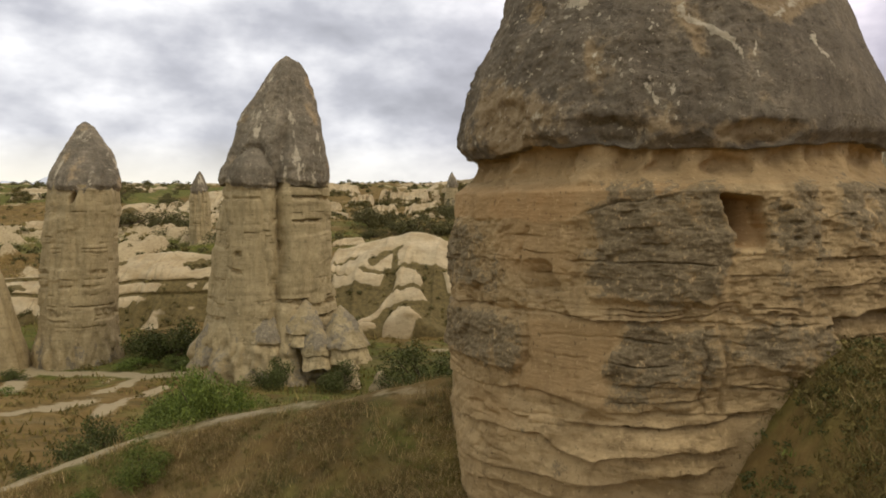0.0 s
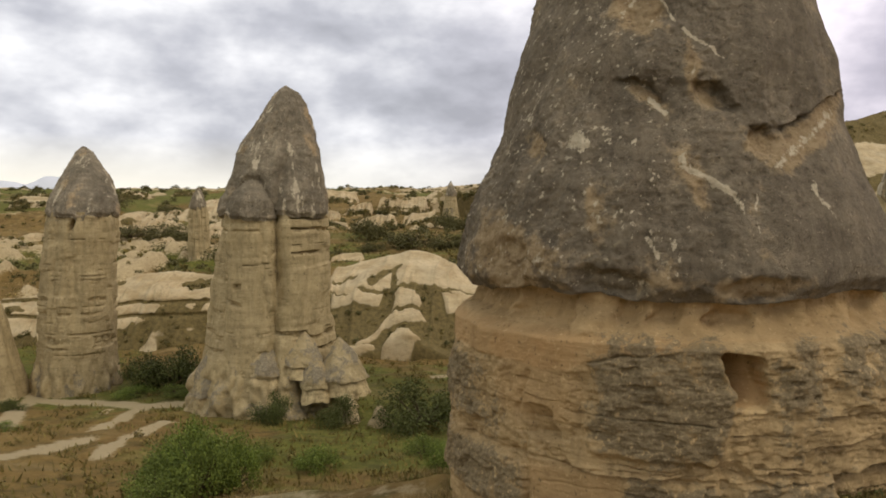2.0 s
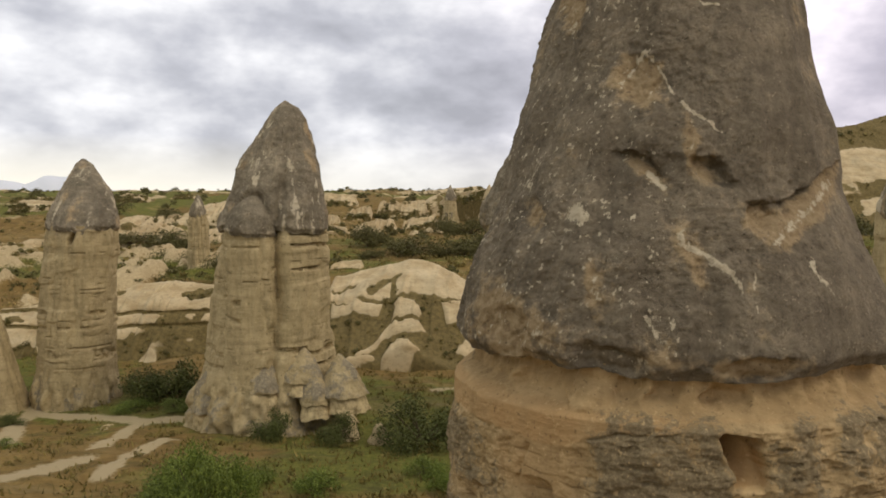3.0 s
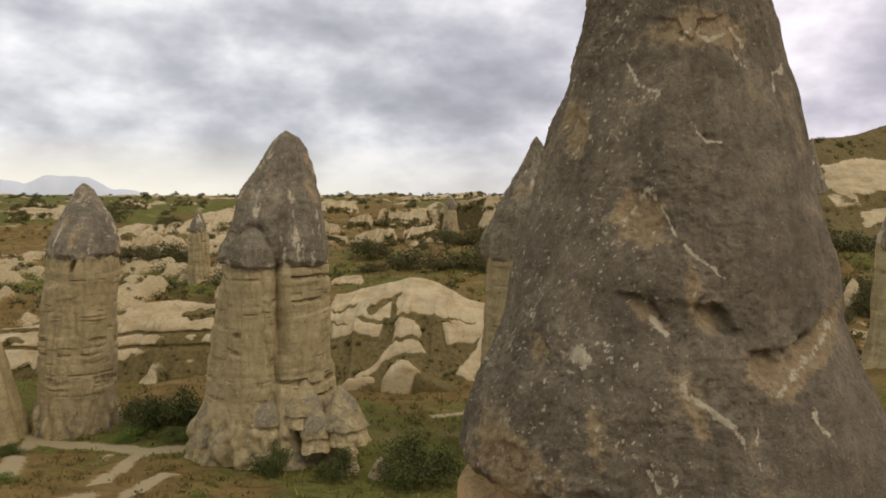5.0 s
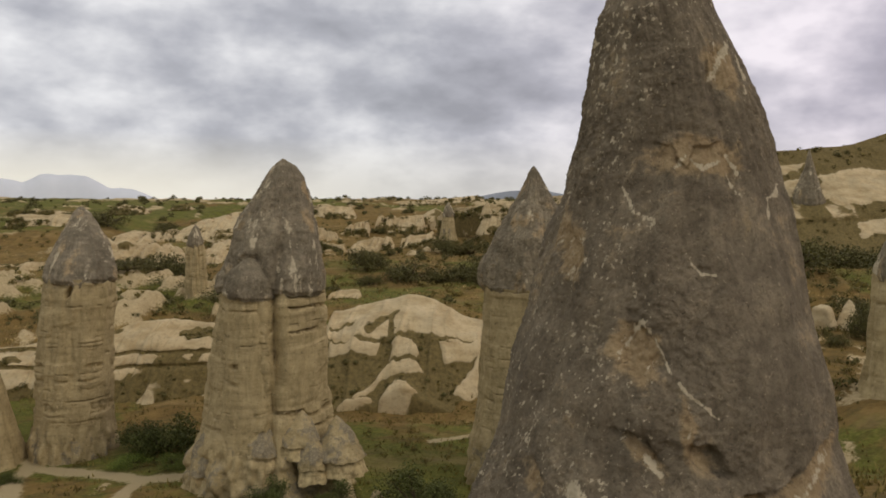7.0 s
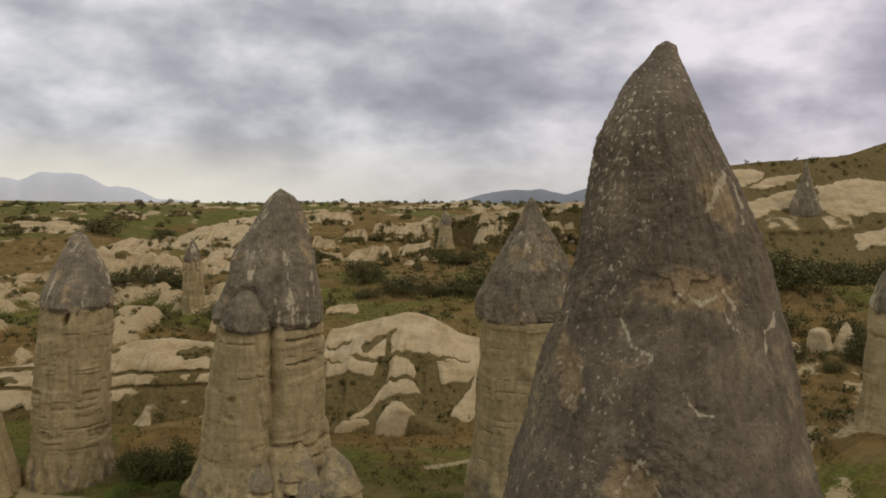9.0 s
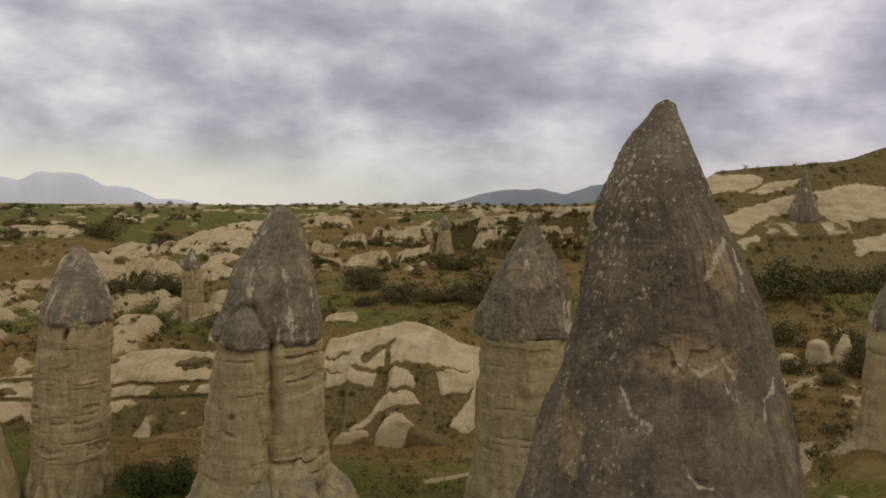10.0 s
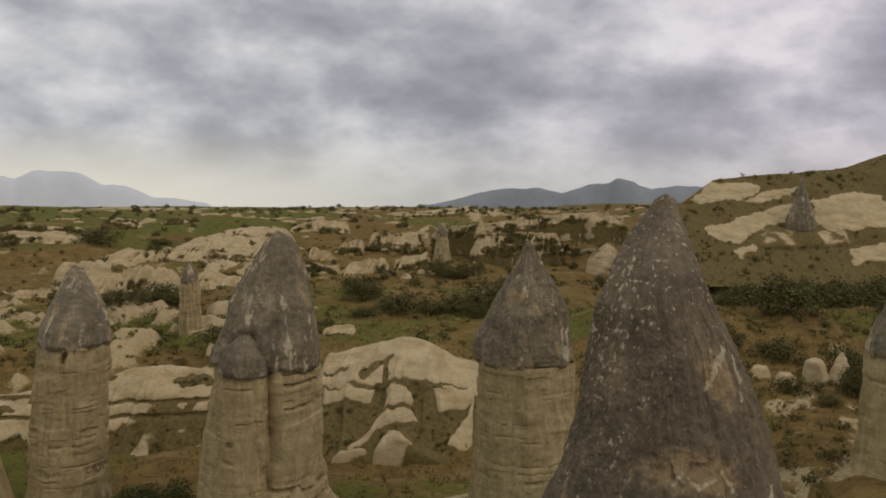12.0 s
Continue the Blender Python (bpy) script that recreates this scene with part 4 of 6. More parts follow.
    part("column", grid_mesh("column", P - at, {"lichen": lich}, COLUMN_FAR, wrap=True), root, "cream banded tuff column")
    return root


# the broad chimney with a small second cap
big = far_chimney(-17.2, 80.0, -12.0,
    [(8.3, 0.1, 5.6), (9.9, 0.2, 5.5), (12.8, 0.5, 4.6), (15.6, 0.7, 3.6), (18.2, 1.0, 2.6), (19.8, 1.15, 1.95), (21.0, 1.05, 1.25), (21.8, 0.9, 0.1)],
    [(-13.0, -0.2, 8.6), (-10.4, -0.2, 8.1), (-7.4, -0.3, 7.4), (-5.1, -0.3, 6.6), (-1.6, -0.3, 6.0), (4.2, 0.0, 5.6), (7.9, 0.2, 5.3), (9.0, 0.2, 5.0)],
    "broad cream fairy chimney with pointed grey cap and knobbly foot", 200, 260, groove=-15.8, knobs=1.0, lean=2.5)


def second_cap(root, x, y, z0, r, h, seed):
    """A small arched cap that leans on the front of a chimney, over a half-round shaft of its own."""
    at = np.array(root.location)
    T, S = np.meshgrid(angles(110, 30), np.linspace(0, 1, 90))
    rad = r * (0.90 + 0.10 * step(0.0, 0.10, S)) * np.clip(1 - S**2.5, 0, 1) ** 0.72
    X0, Y0 = x + rad * np.sin(T), y - rad * np.cos(T)
    Z = z0 + h * S
    g = fbm(X0 / 1.5, Y0 / 1.5, Z / 1.9, 3, 0.5, seed)
    rad = rad * (1 + 0.10 * np.round(4 * g) / 4 + 0.05 * g + 0.04 * fbm(X0 / 0.4, Y0 / 0.4, Z / 0.5, 3, 0.6, seed + 9))
    P = np.stack([x + 0.25 * S + rad * np.sin(T), y + 0.8 * S - rad * np.cos(T), Z + (0.3 * fbm(T * 3, 0.0, 0.0, 3, 0.5, seed + 1) - 0.10 * np.sin(T) * r) * (1 - S)], 2)
    scar = 0.04 + 0.5 * np.maximum(0, fbm(P[..., 0] / 1.2, P[..., 1] / 1.2, Z / 1.2, 4, 0.5, seed + 2))
    pale = 0.8 * blob(P[..., 0], Z, x - 0.75 * r, z0 + 0.25, 0.5, 0.5) + 0.5 * blob(P[..., 0], Z, x + 0.85 * r, z0 + 0.5, 0.25, 1.1) + 0.5 * np.maximum(0, fbm(P[..., 0] / 0.7, P[..., 1] / 0.7, Z / 1.0, 4, 0.55, seed + 3)) - 0.1
    part("small_cap", grid_mesh("small_cap", P - at, {"scar": scar, "pale": pale}, CAP_FAR, wrap=True), root, "small arched dark grey cap rock")
    T, Z = np.meshgrid(angles(110, 14), np.linspace(-12.5, z0 + 0.5, 230))
    rad = np.interp(Z, [-12.5, -6, 0, 5, 7.0, 7.6, 8.4], [3.9, 3.2, 2.75, 2.55, 2.5, 2.3, 2.45]) + 0.22 * fbm(T * 3, 0.0, Z / 8, 4, 0.5, seed + 4) + 0.08 * fbm(T * 8, 0.0, Z / 0.9, 4, 0.6, seed + 7)
    lines = step(0.12, 0.04, np.abs(vnoise(T * 0.5, 0.0, Z * 1.25, seed + 5))) * step(0.05, 0.3, vnoise(T * 3.0, 0.0, Z * 0.5, seed + 6))
    rad = rad - 0.4 * lines * (Z > -4) - 0.25 * np.exp(-(((Z - z0 + 1.1) / 0.12) ** 2)) * step(-0.4, 0.2, vnoise(T * 4, 0.0, 0.0, seed + 8))
    lich = 0.02 + 0.35 * step(-4.5, -6, Z + 1.5 * fbm(T * 3, 0.0, 0.0, 2, seed=seed + 9)) + 0.2 * step(z0 - 1.0, z0, Z)
    P = np.stack([x + rad * np.sin(T), y + 0.4 - rad * np.cos(T), Z], 2)
    part("side_column", grid_mesh("side_column", P - at, {"lichen": lich}, COLUMN_FAR, wrap=True), root, "half-round cream shaft under the small cap")


def foot_lobe(root, x, y, top, foot, r, seed, tilt=0.0):
    """A worn grey tent of rock at a chimney's foot that overhangs a paler neck."""
    at = np.array(root.location)
    T, S = np.meshgrid(angles(70, 26), np.linspace(0, 1, 70))
    neck = step(0.30, 0.24, S)
    rad = r * np.where(S < 0.27, 0.90 - 0.2 * S, np.clip(1 - np.clip((S - 0.27) / 0.73, 0, 1) ** 1.35, 0, 1) ** 0.8)
    X0, Y0, Z = x + rad * np.sin(T), y - rad * np.cos(T), foot - 1.2 + (top - foot + 1.2) * S
    g = fbm(X0 / 1.3, Y0 / 1.3, Z / 1.6, 3, 0.5, seed)
    rad = rad * (1 + 0.06 * np.round(3 * g) / 3 + 0.22 * g + 0.05 * fbm(X0 / 0.35, Y0 / 0.35, Z / 0.35, 3, 0.6, seed + 3))
    P = np.stack([x + tilt * (1 - S) + rad * np.sin(T), y + 1.2 * S - rad * np.cos(T), Z + 0.3 * fbm(T * 2, 0.0, 0.0, 3, 0.5, seed + 5) * (1 - S)], 2)
    lich = 0.52 * (1 - neck) - 0.10 * neck + 0.6 * g
    part("foot_lobe", grid_mesh("foot_lobe", P - at, {"lichen": lich, "pale": 0.5 * neck}, COLUMN_FAR, wrap=True), root, "grey overhanging lobe on a pale neck")


for i, (x, y, top, foot, r, tilt) in enumerate([
        (-10.0, 73.6, -3.4, -7.5, 2.0, 0.9), (-12.1, 72.2, -4.6, -7.8, 1.35, 0.2), (-13.4, 73.6, -2.8, -6.0, 1.75, 0.0), (-17.2, 73.2, -3.2, -7.0, 1.9, 0.0),
        (-19.9, 73.9, -4.6, -9.4, 2.0, -0.3), (-22.2, 75.0, -4.0, -9.8, 1.9, -0.4), (-17.9, 72.2, -6.4, -10.2, 1.5, 0.0)]):
    foot_lobe(big, x, y + 0.9, top, foot, 1.12 * r, 280 + 10 * i, tilt)
second_cap(big, -18.5, 76.0, 8.0, 2.4, 4.0, 260)
far_chimney(-42.0, 91.0, -14.5,
    [(7.9, 0.5, 4.0), (8.6, 0.5, 4.0), (10.5, 0.1, 3.6), (12.6, -0.5, 2.8), (14.8, -1.4, 1.7), (16.0, -2.0, 1.0), (16.7, -2.5, 0.1)],
    [(-15.0, -0.6, 5.0), (-10.6, -0.8, 4.6), (-8.0, -0.6, 4.3), (-2.7, -0.3, 4.0), (3.9, 0.1, 3.85), (7.2, 0.4, 3.7), (8.6, 0.5, 3.5)],
    "slender cream fairy chimney with rounded grey cap", 300, 180, knobs=0.4, lean=7.0, notch=(-41.2, 7.2, 0.35, 0.9, -25))
far_chimney(-47.1, 152.0, -6.0,
    [(8.6, 0.0, 1.55), (9.6, 0.0, 1.45), (11.3, 0.0, 1.0), (12.5, 0.0, 0.5), (13.1, 0.0, 0.05)],
    [(-6.5, 0.2, 5.6), (-4.0, 0.1, 4.2), (-2.4, 0.0, 2.7), (-0.8, 0.0, 2.05), (2.5, 0.0, 1.85), (7.6, 0.0, 1.75), (9.2, 0.0, 1.4)],
    "small distant fairy chimney with little grey cap", 400, 110)
far_chimney(9.3, 80.0, -11.0,
    [(8.3, -0.1, 4.9), (9.4, -0.2, 4.85), (10.9, -0.2, 4.65), (13.8, 0.0, 3.95), (16.7, 0.3, 2.45), (19.0, 0.2, 1.1), (20.3, 0.2, 0.55), (21.0, 0.2, 0.05)],
    [(-13.0, 0.2, 7.0), (-9.5, 0.0, 6.2), (-5.6, 0.0, 5.6), (-0.9, 0.0, 5.0), (4.0, 0.0, 4.9), (8.9, 0.0, 4.7)],
    "cream fairy chimney with cone-shaped grey cap", 500, 200, knobs=0.5)
far_chimney(3.2, 265.0, 4.0,
    [(12.6, 0, 1.9), (14.0, 0, 1.8), (16.4, -0.1, 1.0), (18.2, -0.2, 0.1)],
    [(3.0, 0, 3.8), (8, 0, 2.6), (12.9, 0, 1.75)],
    "far small fairy chimney on the valley side", 600, 70)
far_chimney(101.0, 215.0, 12.0,
    [(17.0, 0, 4.2), (19.0, 0, 4.0), (23.0, 0, 2.7), (26.5, 0, 1.5), (30.0, 0, 0.7), (32.8, 0, 0.08)],
    [(10.0, 0, 7.0), (15.0, 0, 4.6), (17.6, 0, 3.7)],
    "grey cone-shaped rock on a pale slope", 700, 90)

far_chimney(47.5, 76.0, -6.0,
    [(10.0, 0, 4.6), (11.5, 0, 4.5), (15.0, 0.3, 3.2), (18.5, 0.6, 1.5), (20.5, 0.7, 0.1)],
    [(-8.0, 0, 8.0), (-3.0, 0, 6.0), (2.0, 0, 5.0), (10.5, 0, 4.4)],
    "cream fairy chimney beside pale outcrops", 800, 90, knobs=0.5)


def tuff_cone(x, y, base, top, r, seed, label):
    zs = np.linspace(base, top, 90)
    T, Z = np.meshgrid(angles(110, 30), zs)
    k = (Z - base) / (top - base)
    rad = r * (1 - k) ** 0.75 + 0.02
    X0, Y0 = x + rad * np.sin(T), y - rad * np.cos(T)
    rad = rad + (0.35 * fbm(X0 / 2.5, Y0 / 2.5, Z / 4, 4, 0.5, seed) + 0.3 * fbm(T * 4, 0.0, Z / 8, 3, 0.5, seed + 2)) * np.minimum(1, rad / 2)
    P = np.stack([x + rad * np.sin(T), y - rad * np.cos(T), Z], 2)
    lich = 0.1 + 0.3 * np.maximum(0, fbm(T * 3, 0.0, Z / 3, 3, 0.5, seed + 4))
    tagged(new("tuff_cone", grid_mesh("tuff_cone", P, {"lichen": lich, "scrub": 0 * lich}, TUFF if y > 200 else COLUMN_FAR, wrap=True)), label, "rock")


tuff_cone(-51.8, 87.0, -16.0, 4.0, 6.0, 900, "blunt bare cream tuff cone beside a chimney")

tuff_cone(16.2, 266.0, 12.0, 18.4, 2.4, 920, "far white tuff pinnacle on the terrace")
tuff_cone(22.5, 266.0, 13.0, 18.2, 2.6, 930, "far white tuff pinnacle on the terrace")
# ---- far mountains ----
def mountain(name, az0, az1, dist, peaks, seed, label, material):
    """A low far range: peaks are rows of bearing, height and half width in degrees."""
    a = np.linspace(az0, az1, 160)
    h = np.zeros_like(a)
    for pa, ph, pw in peaks:
        h = np.maximum(h, ph * np.exp(-np.abs((a - pa) / pw) ** 2.6))
    h = (h * (1 + 0.05 * fbm(a * 1.5, 0.0, 0.0, 4, seed=seed)) + 90) * np.clip((a - az0) / 2, 0, 1) * np.clip((az1 - a) / 2, 0, 1) - 90
    k = np.linspace(0, 1, 14)[:, None]
    prof = np.sin(np.pi * k) ** 0.9
    rad = np.radians(a)[None]
    d = dist + 500 * (k - 0.5) + 0 * rad
    P = np.stack([d * np.sin(rad), d * np.cos(rad), -220 + (h[None] + 220) * prof + 6 * fbm(rad * 60, 0.0, k * 4, 3, seed=seed + 1)], 2)
    tagged(new(name, grid_mesh(name, P[:, ::-1], {}, material)), label, "mountain", kind="structure")


# the blue-grey paleness here is haze painted into the material
mountain("backdrop_mountain_1", -46, -14, 4300, [(-25.6, 164, 3.6), (-30, 135, 5.0), (-22.2, 96, 2.6), (-19.5, 34, 3.2)], 5, "broad hazy blue-grey mountain on the horizon", HILL_PALE_HAZE)
mountain("backdrop_mountain_2", -3, 24, 4300, [(13.6, 146, 1.9), (13, 124, 4.4), (6.5, 96, 4.6), (17.5, 108, 4)], 9, "low hazy blue-grey range on the horizon", HILL_HAZE)
# ---- bare tuff outcrops ----
def outcrop(x, y, a, b, top, turn, seed, fine=1.0, label="rounded bare pale tuff outcrop on the scrubby slope", cracks=(), dome=0.0, material=None):
    """A weathered hump, a wide and b deep, its top at a given height, sunk into the ground."""
    rng = np.random.default_rng(seed)
    ca, sa = math.cos(radians(turn)), math.sin(radians(turn))
    ring = np.linspace(0, 2 * np.pi, 12, endpoint=False)
    gz = ground_height(x + a * np.cos(ring), y + b * np.sin(ring))[0]
    foot = min(float(gz.min()), top - 0.8) - 0.6
    nt_, nr = int(64 * fine), int(34 * fine)
    th = np.linspace(0, 2 * np.pi, nt_, endpoint=False)
    s = np.linspace(0, 1, nr)
    T, S = np.meshgrid(th, s)
    p = 1.25 + 0.9 * rng.random() + dome
    rho = np.clip(1 - S**p, 0, 1) ** (0.62 + 0.3 * rng.random() - 0.2 * dome)
    size = min(a, b, top - foot)
    bx, by, bz = a * 1.12 * rho * np.cos(T), b * 1.12 * rho * np.sin(T), foot + (top - foot) * S
    gx, gy = x + bx, y + by
    far = 1.5 * size + 0.8
    swell = 1 + 0.34 * fbm(gx / far, gy / far, bz / far, 3, 0.42, seed)
    flute = 0.24 * (ridged(np.cos(T) * max(1.2, 0.33 * a), np.sin(T) * max(1.2, 0.33 * a), 0.3 * S + seed, 2, seed + 9) - 0.5) * np.sin(np.pi * np.clip(S, 0, 1)) ** 0.7
    ledge = np.round(4 * fbm(gx / (0.7 * size + 0.4), gy / (0.7 * size + 0.4), bz / (0.25 * size + 0.2), 3, 0.5, seed + 12)) / 4
    k = swell + flute + 0.09 * ledge
    for c in cracks:
        k = k - 0.07 * np.exp(-(((bz - c - 0.35 * vnoise(T * 2, 0.0, 0.0, seed + 3)) / 0.22) ** 2))
    bx, by = bx * k, by * k
    bz = bz + 0.07 * size * fbm(gx / (0.6 * size + 0.3), gy / (0.6 * size + 0.3), 0.0, 3, 0.5, seed + 5) * S
    X, Y = bx * ca - by * sa, bx * sa + by * ca
    scrub = 0.20 + 1.0 * fbm((x + X) / 4.5, (y + Y) / 4.5, bz / 2.2, 3, 0.42, 77)
    for c in cracks:
        scrub = scrub + 0.5 * np.exp(-(((bz - c - 0.35 * vnoise(T * 2, 0.0, 0.0, seed + 3)) / 0.18) ** 2))
    me = grid_mesh("tuff_outcrop", np.stack([X, Y, bz - foot], 2), {"scrub": scrub, "lichen": scrub * 0.7}, material or TUFF, wrap=True)
    ob = tagged(new("tuff_outcrop", me), label, "rock", "tuff outcrops")
    ob.location = (x, y, foot)
    return ob


# ---- long tuff ridges and slopes ----
BUSHY = []


def inside(x, q, pts, e):
    """1 within a convex outline in plan of length and slope, fading over e."""
    n = len(pts)
    mx, mq = sum(p[0] for p in pts) / n, sum(p[1] for p in pts) / n
    out = np.full(np.shape(x), 9.0)
    for (ax, aq), (bx, bq) in zip(pts, pts[1:] + pts[:1]):
        nx, nq = bq - aq, ax - bx
        size = math.hypot(nx, nq) + 1e-6
        sign = 1 if (mx - ax) * nx + (mq - aq) * nq > 0 else -1
        out = np.minimum(out, sign * ((x - ax) * nx + (q - aq) * nq) / size)
    return step(-e, e, out)


def ridge_marks(x, q):
    """Cover of scrub, 0 bare to 1 grown over, on the long ridge: x along it and q down its slope."""
    xw = x + 0.35 * fbm(x / 1.5, q / 1.5, 0.0, 3, 0.5, 601)
    qw = q + 0.30 * fbm(x / 1.5, q / 1.5, 5.0, 3, 0.5, 602)
    cover = 0.92 * step(9.8, 11.6, qw + 0.12 * np.abs(x + 5))
    bare = 0 * x
    for pts in (
        [(-17.0, 9.8), (-9.0, 11.5), (-9.6, 13.1), (-16.7, 12.0)],
        [(-6.9, 12.0), (-3.7, 12.1), (-3.0, 14.1), (-3.6, 15.4), (-7.7, 15.2)],
        [(-7.6, 15.5), (-3.3, 15.6), (-2.1, 16.5), (-4.2, 17.6), (-8.7, 17.0)],
        [(-0.2, 11.2), (6.2, 8.7), (6.1, 10.8), (2.6, 12.9), (0.9, 13.9)],
        [(6.2, 10.6), (5.9, 17.3), (1.8, 18.3)],
        [(-6.6, 18.6), (-3.0, 21.8), (-4.6, 22.6), (-8.8, 22.8)],
    ):
        bare = np.maximum(bare, inside(xw, qw, pts, 0.35))
    for pts, wide in (([(-7.8, 15.8), (-11.9, 20.7)], 0.75), ([(-9.9, 21.4), (-13.8, 22.3)], 0.75)):
        bare = np.maximum(bare, 1.3 * stroke(xw, qw, pts, wide))
    cover = cover * (1 - np.minimum(1, bare))
    for pts, wide in (
        ([(-17.4, 8.9), (-14.5, 10.2), (-10.1, 10.9), (-6.6, 11.2), (-3.7, 11.4), (-0.2, 10.8), (2.0, 8.8), (5.6, 8.7)], 0.36),
        ([(-11.2, 8.7), (-9.4, 6.9), (-6.9, 4.7)], 1.3),
        ([(-7.6, 5.7), (-7.4, 11.8), (-8.1, 15.0), (-10.3, 17.5)], 1.0),
        ([(-5.2, 11.4), (-3.7, 12.6)], 1.1),
        ([(-17.2, 6.3), (-14.2, 6.1)], 1.1),
        ([(-8.1, 15.2), (-2.9, 15.3)], 0.4),
    ):
        cover = np.maximum(cover, stroke(xw, qw, pts, wide))
    return cover, bare


def mesa_marks(x, q):
    """The same for the flat-topped mesa: bare above, brown diagonal growth with pale ribs below."""
    xw = x + 0.6 * fbm(x / 1.8, q / 1.8, 0.0, 3, 0.5, 611)
    qw = q + 0.5 * fbm(x / 1.8, q / 1.8, 5.0, 3, 0.5, 612)
    cover = 0.95 * step(6.2, 6.9, qw + 0.30 * np.clip(x + 40, -9, 4)) * step(-62, -58, x)
    rib = step(0.0, 0.35, vnoise((x + 0.9 * q) / 1.3, q / 6, 0.0, 613)) * step(-0.35, 0.1, vnoise(x / 3, q / 2.5, 0.0, 614))
    cover = cover * (1 - 0.9 * rib)
    for cx, cq, rx, rq in ((-36.3, 2.2, 2.9, 1.7), (-56.5, 2.0, 2.2, 1.0), (-63.5, 4.2, 3.0, 1.2), (-60.0, 8.5, 3.0, 1.2), (-50.5, 0.6, 2.0, 0.6), (-67.0, 1.6, 1.6, 1.2)):
        cover = np.maximum(cover, step(0.25, 0.5, np.exp(-(((xw - cx) / rx) ** 2) - ((qw - cq) / rq) ** 2)))
    return cover, 0.3 * rib * (q > 6)


def tuff_bank(crest, drop, reach, flute, label, seed, cracks=(), bare=0.70, marks=None, grown=0.15):
    """A smooth eroded slope below a crest line of (x, y, height), falling towards -y by drop over reach, cut by gullies."""
    c = np.array(crest)
    seg = np.concatenate([[0], np.cumsum(np.hypot(np.diff(c[:, 0]), np.diff(c[:, 1])))])
    length = seg[-1]
    nu = int(np.clip(length / (0.0013 * c[0, 1]), 60, 300))
    nv = 64 if marks is None else 150
    s = np.linspace(0, length, nu)
    k = np.linspace(-2, 2, 9)
    bend = lambda j: np.mean([np.interp(np.clip(s + q * length / 40, 0, length), seg, c[:, j]) for q in k], axis=0)
    cx, cy, cz = bend(0), bend(1), bend(2)
    ends = step(0, 0.10 * length, s) * (1 - step(0.90 * length, length, s))
    cz = cz + 0.05 * drop * fbm(s / 6, 0.0, seed, 3, 0.5, seed) - (1 - ends) * 0.9 * drop + 0.45 * flute * (ridged(s / (1.7 + 0.055 * reach), 0.0 * s, seed * 1.0, 3, seed + 3) - 0.62)
    v = np.linspace(0, 1, nv)[:, None]
    back = 0.26
    f = np.clip((v - back) / (1 - back), 0, 1)
    g = np.clip((back - v) / back, 0, 1)
    lobe = 1 + (0.45 if marks is None else 0.0) * fbm(s / (0.9 * reach + 2), 1.0, 0.0, 3, 0.5, seed + 1)
    y = cy - f * reach * lobe * 1.25 + g * 0.55 * reach
    along = s + 1.6 * fbm(s / 6, v * 2, 0.0, 3, 0.5, seed + 2)
    gap = 1.7 + 0.055 * reach
    run = ridged(along / gap + 0.8 * f, f * reach / 14, seed * 1.0, 3, seed + 3)
    deep = step(0.58, 0.36, run)
    fall = 0.55 * f**1.1 + 0.45 * step(0.25, 0.85, f)
    z = cz - drop * 1.25 * fall - g**1.6 * 0.35 * drop - (4 + 1.2 * drop) * step(0.84 if marks is None else 0.93, 1.0, f)
    z = z + 1.3 * flute * (run - 0.62 - 0.5 * deep) * step(-0.02, 0.10, f) * (1 - 0.7 * step(0.75, 1.0, f)) + 0.10 * drop * fbm(s / 4, v * 4, 0.0, 4, 0.5, seed + 4) * np.minimum(1, 0.2 + 2 * f)
    x = cx + 0 * v
    lower = bare + 0.22 * fbm(s / 5.0, 0.3, 0.0, 3, 0.55, seed + 6) + 0.30 * fbm(s / (0.5 * reach + 2), v * 5, 0.0, 3, 0.5, seed + 7)
    # deep darkens the gullies: growth there, plus shade put into the colour
    scrub = grown + 1.25 * fbm(x / 6.0 + 0.2 * z, y / 4.0, z / 1.5, 4, 0.55, 77) + 0.60 * step(-0.05, 0.05, f - lower) + 0.30 * deep * step(0.10, 0.45, f)
    if marks is not None:
        cover, raised = marks(x + 0 * v, 1.25 * reach * f + 0 * x)
        scrub = 0.12 + 0.75 * cover + 0.15 * fbm(x / 2, y / 2, z / 2, 3, 0.5, 77)
        z = z + 0.55 * raised - 0.25 * cover
    for q in cracks:
        line = np.exp(-(((z - q - 0.6 * fbm(s / 9, 0.0, 0.0, 2, 0.5, seed + 5)) / 0.24) ** 2))
        scrub = scrub + 0.85 * line
        y = y + 0.5 * line
    P = np.stack([x + 0 * y, y, z], 2)
    grown_over = P[(scrub > 0.52) & (f > 0.02) & (f < 0.84)]
    BUSHY.append(grown_over if marks is None else grown_over[::7])
    foot = np.array([float(cx.mean()), float(cy.mean()), float(cz.min() - drop)])
    me = grid_mesh("tuff_ridge", P - foot, {"scrub": scrub}, TUFF)
    ob = tagged(new("tuff_ridge", me), label, "rock", "tuff ridges")
    ob.location = foot
    return ob


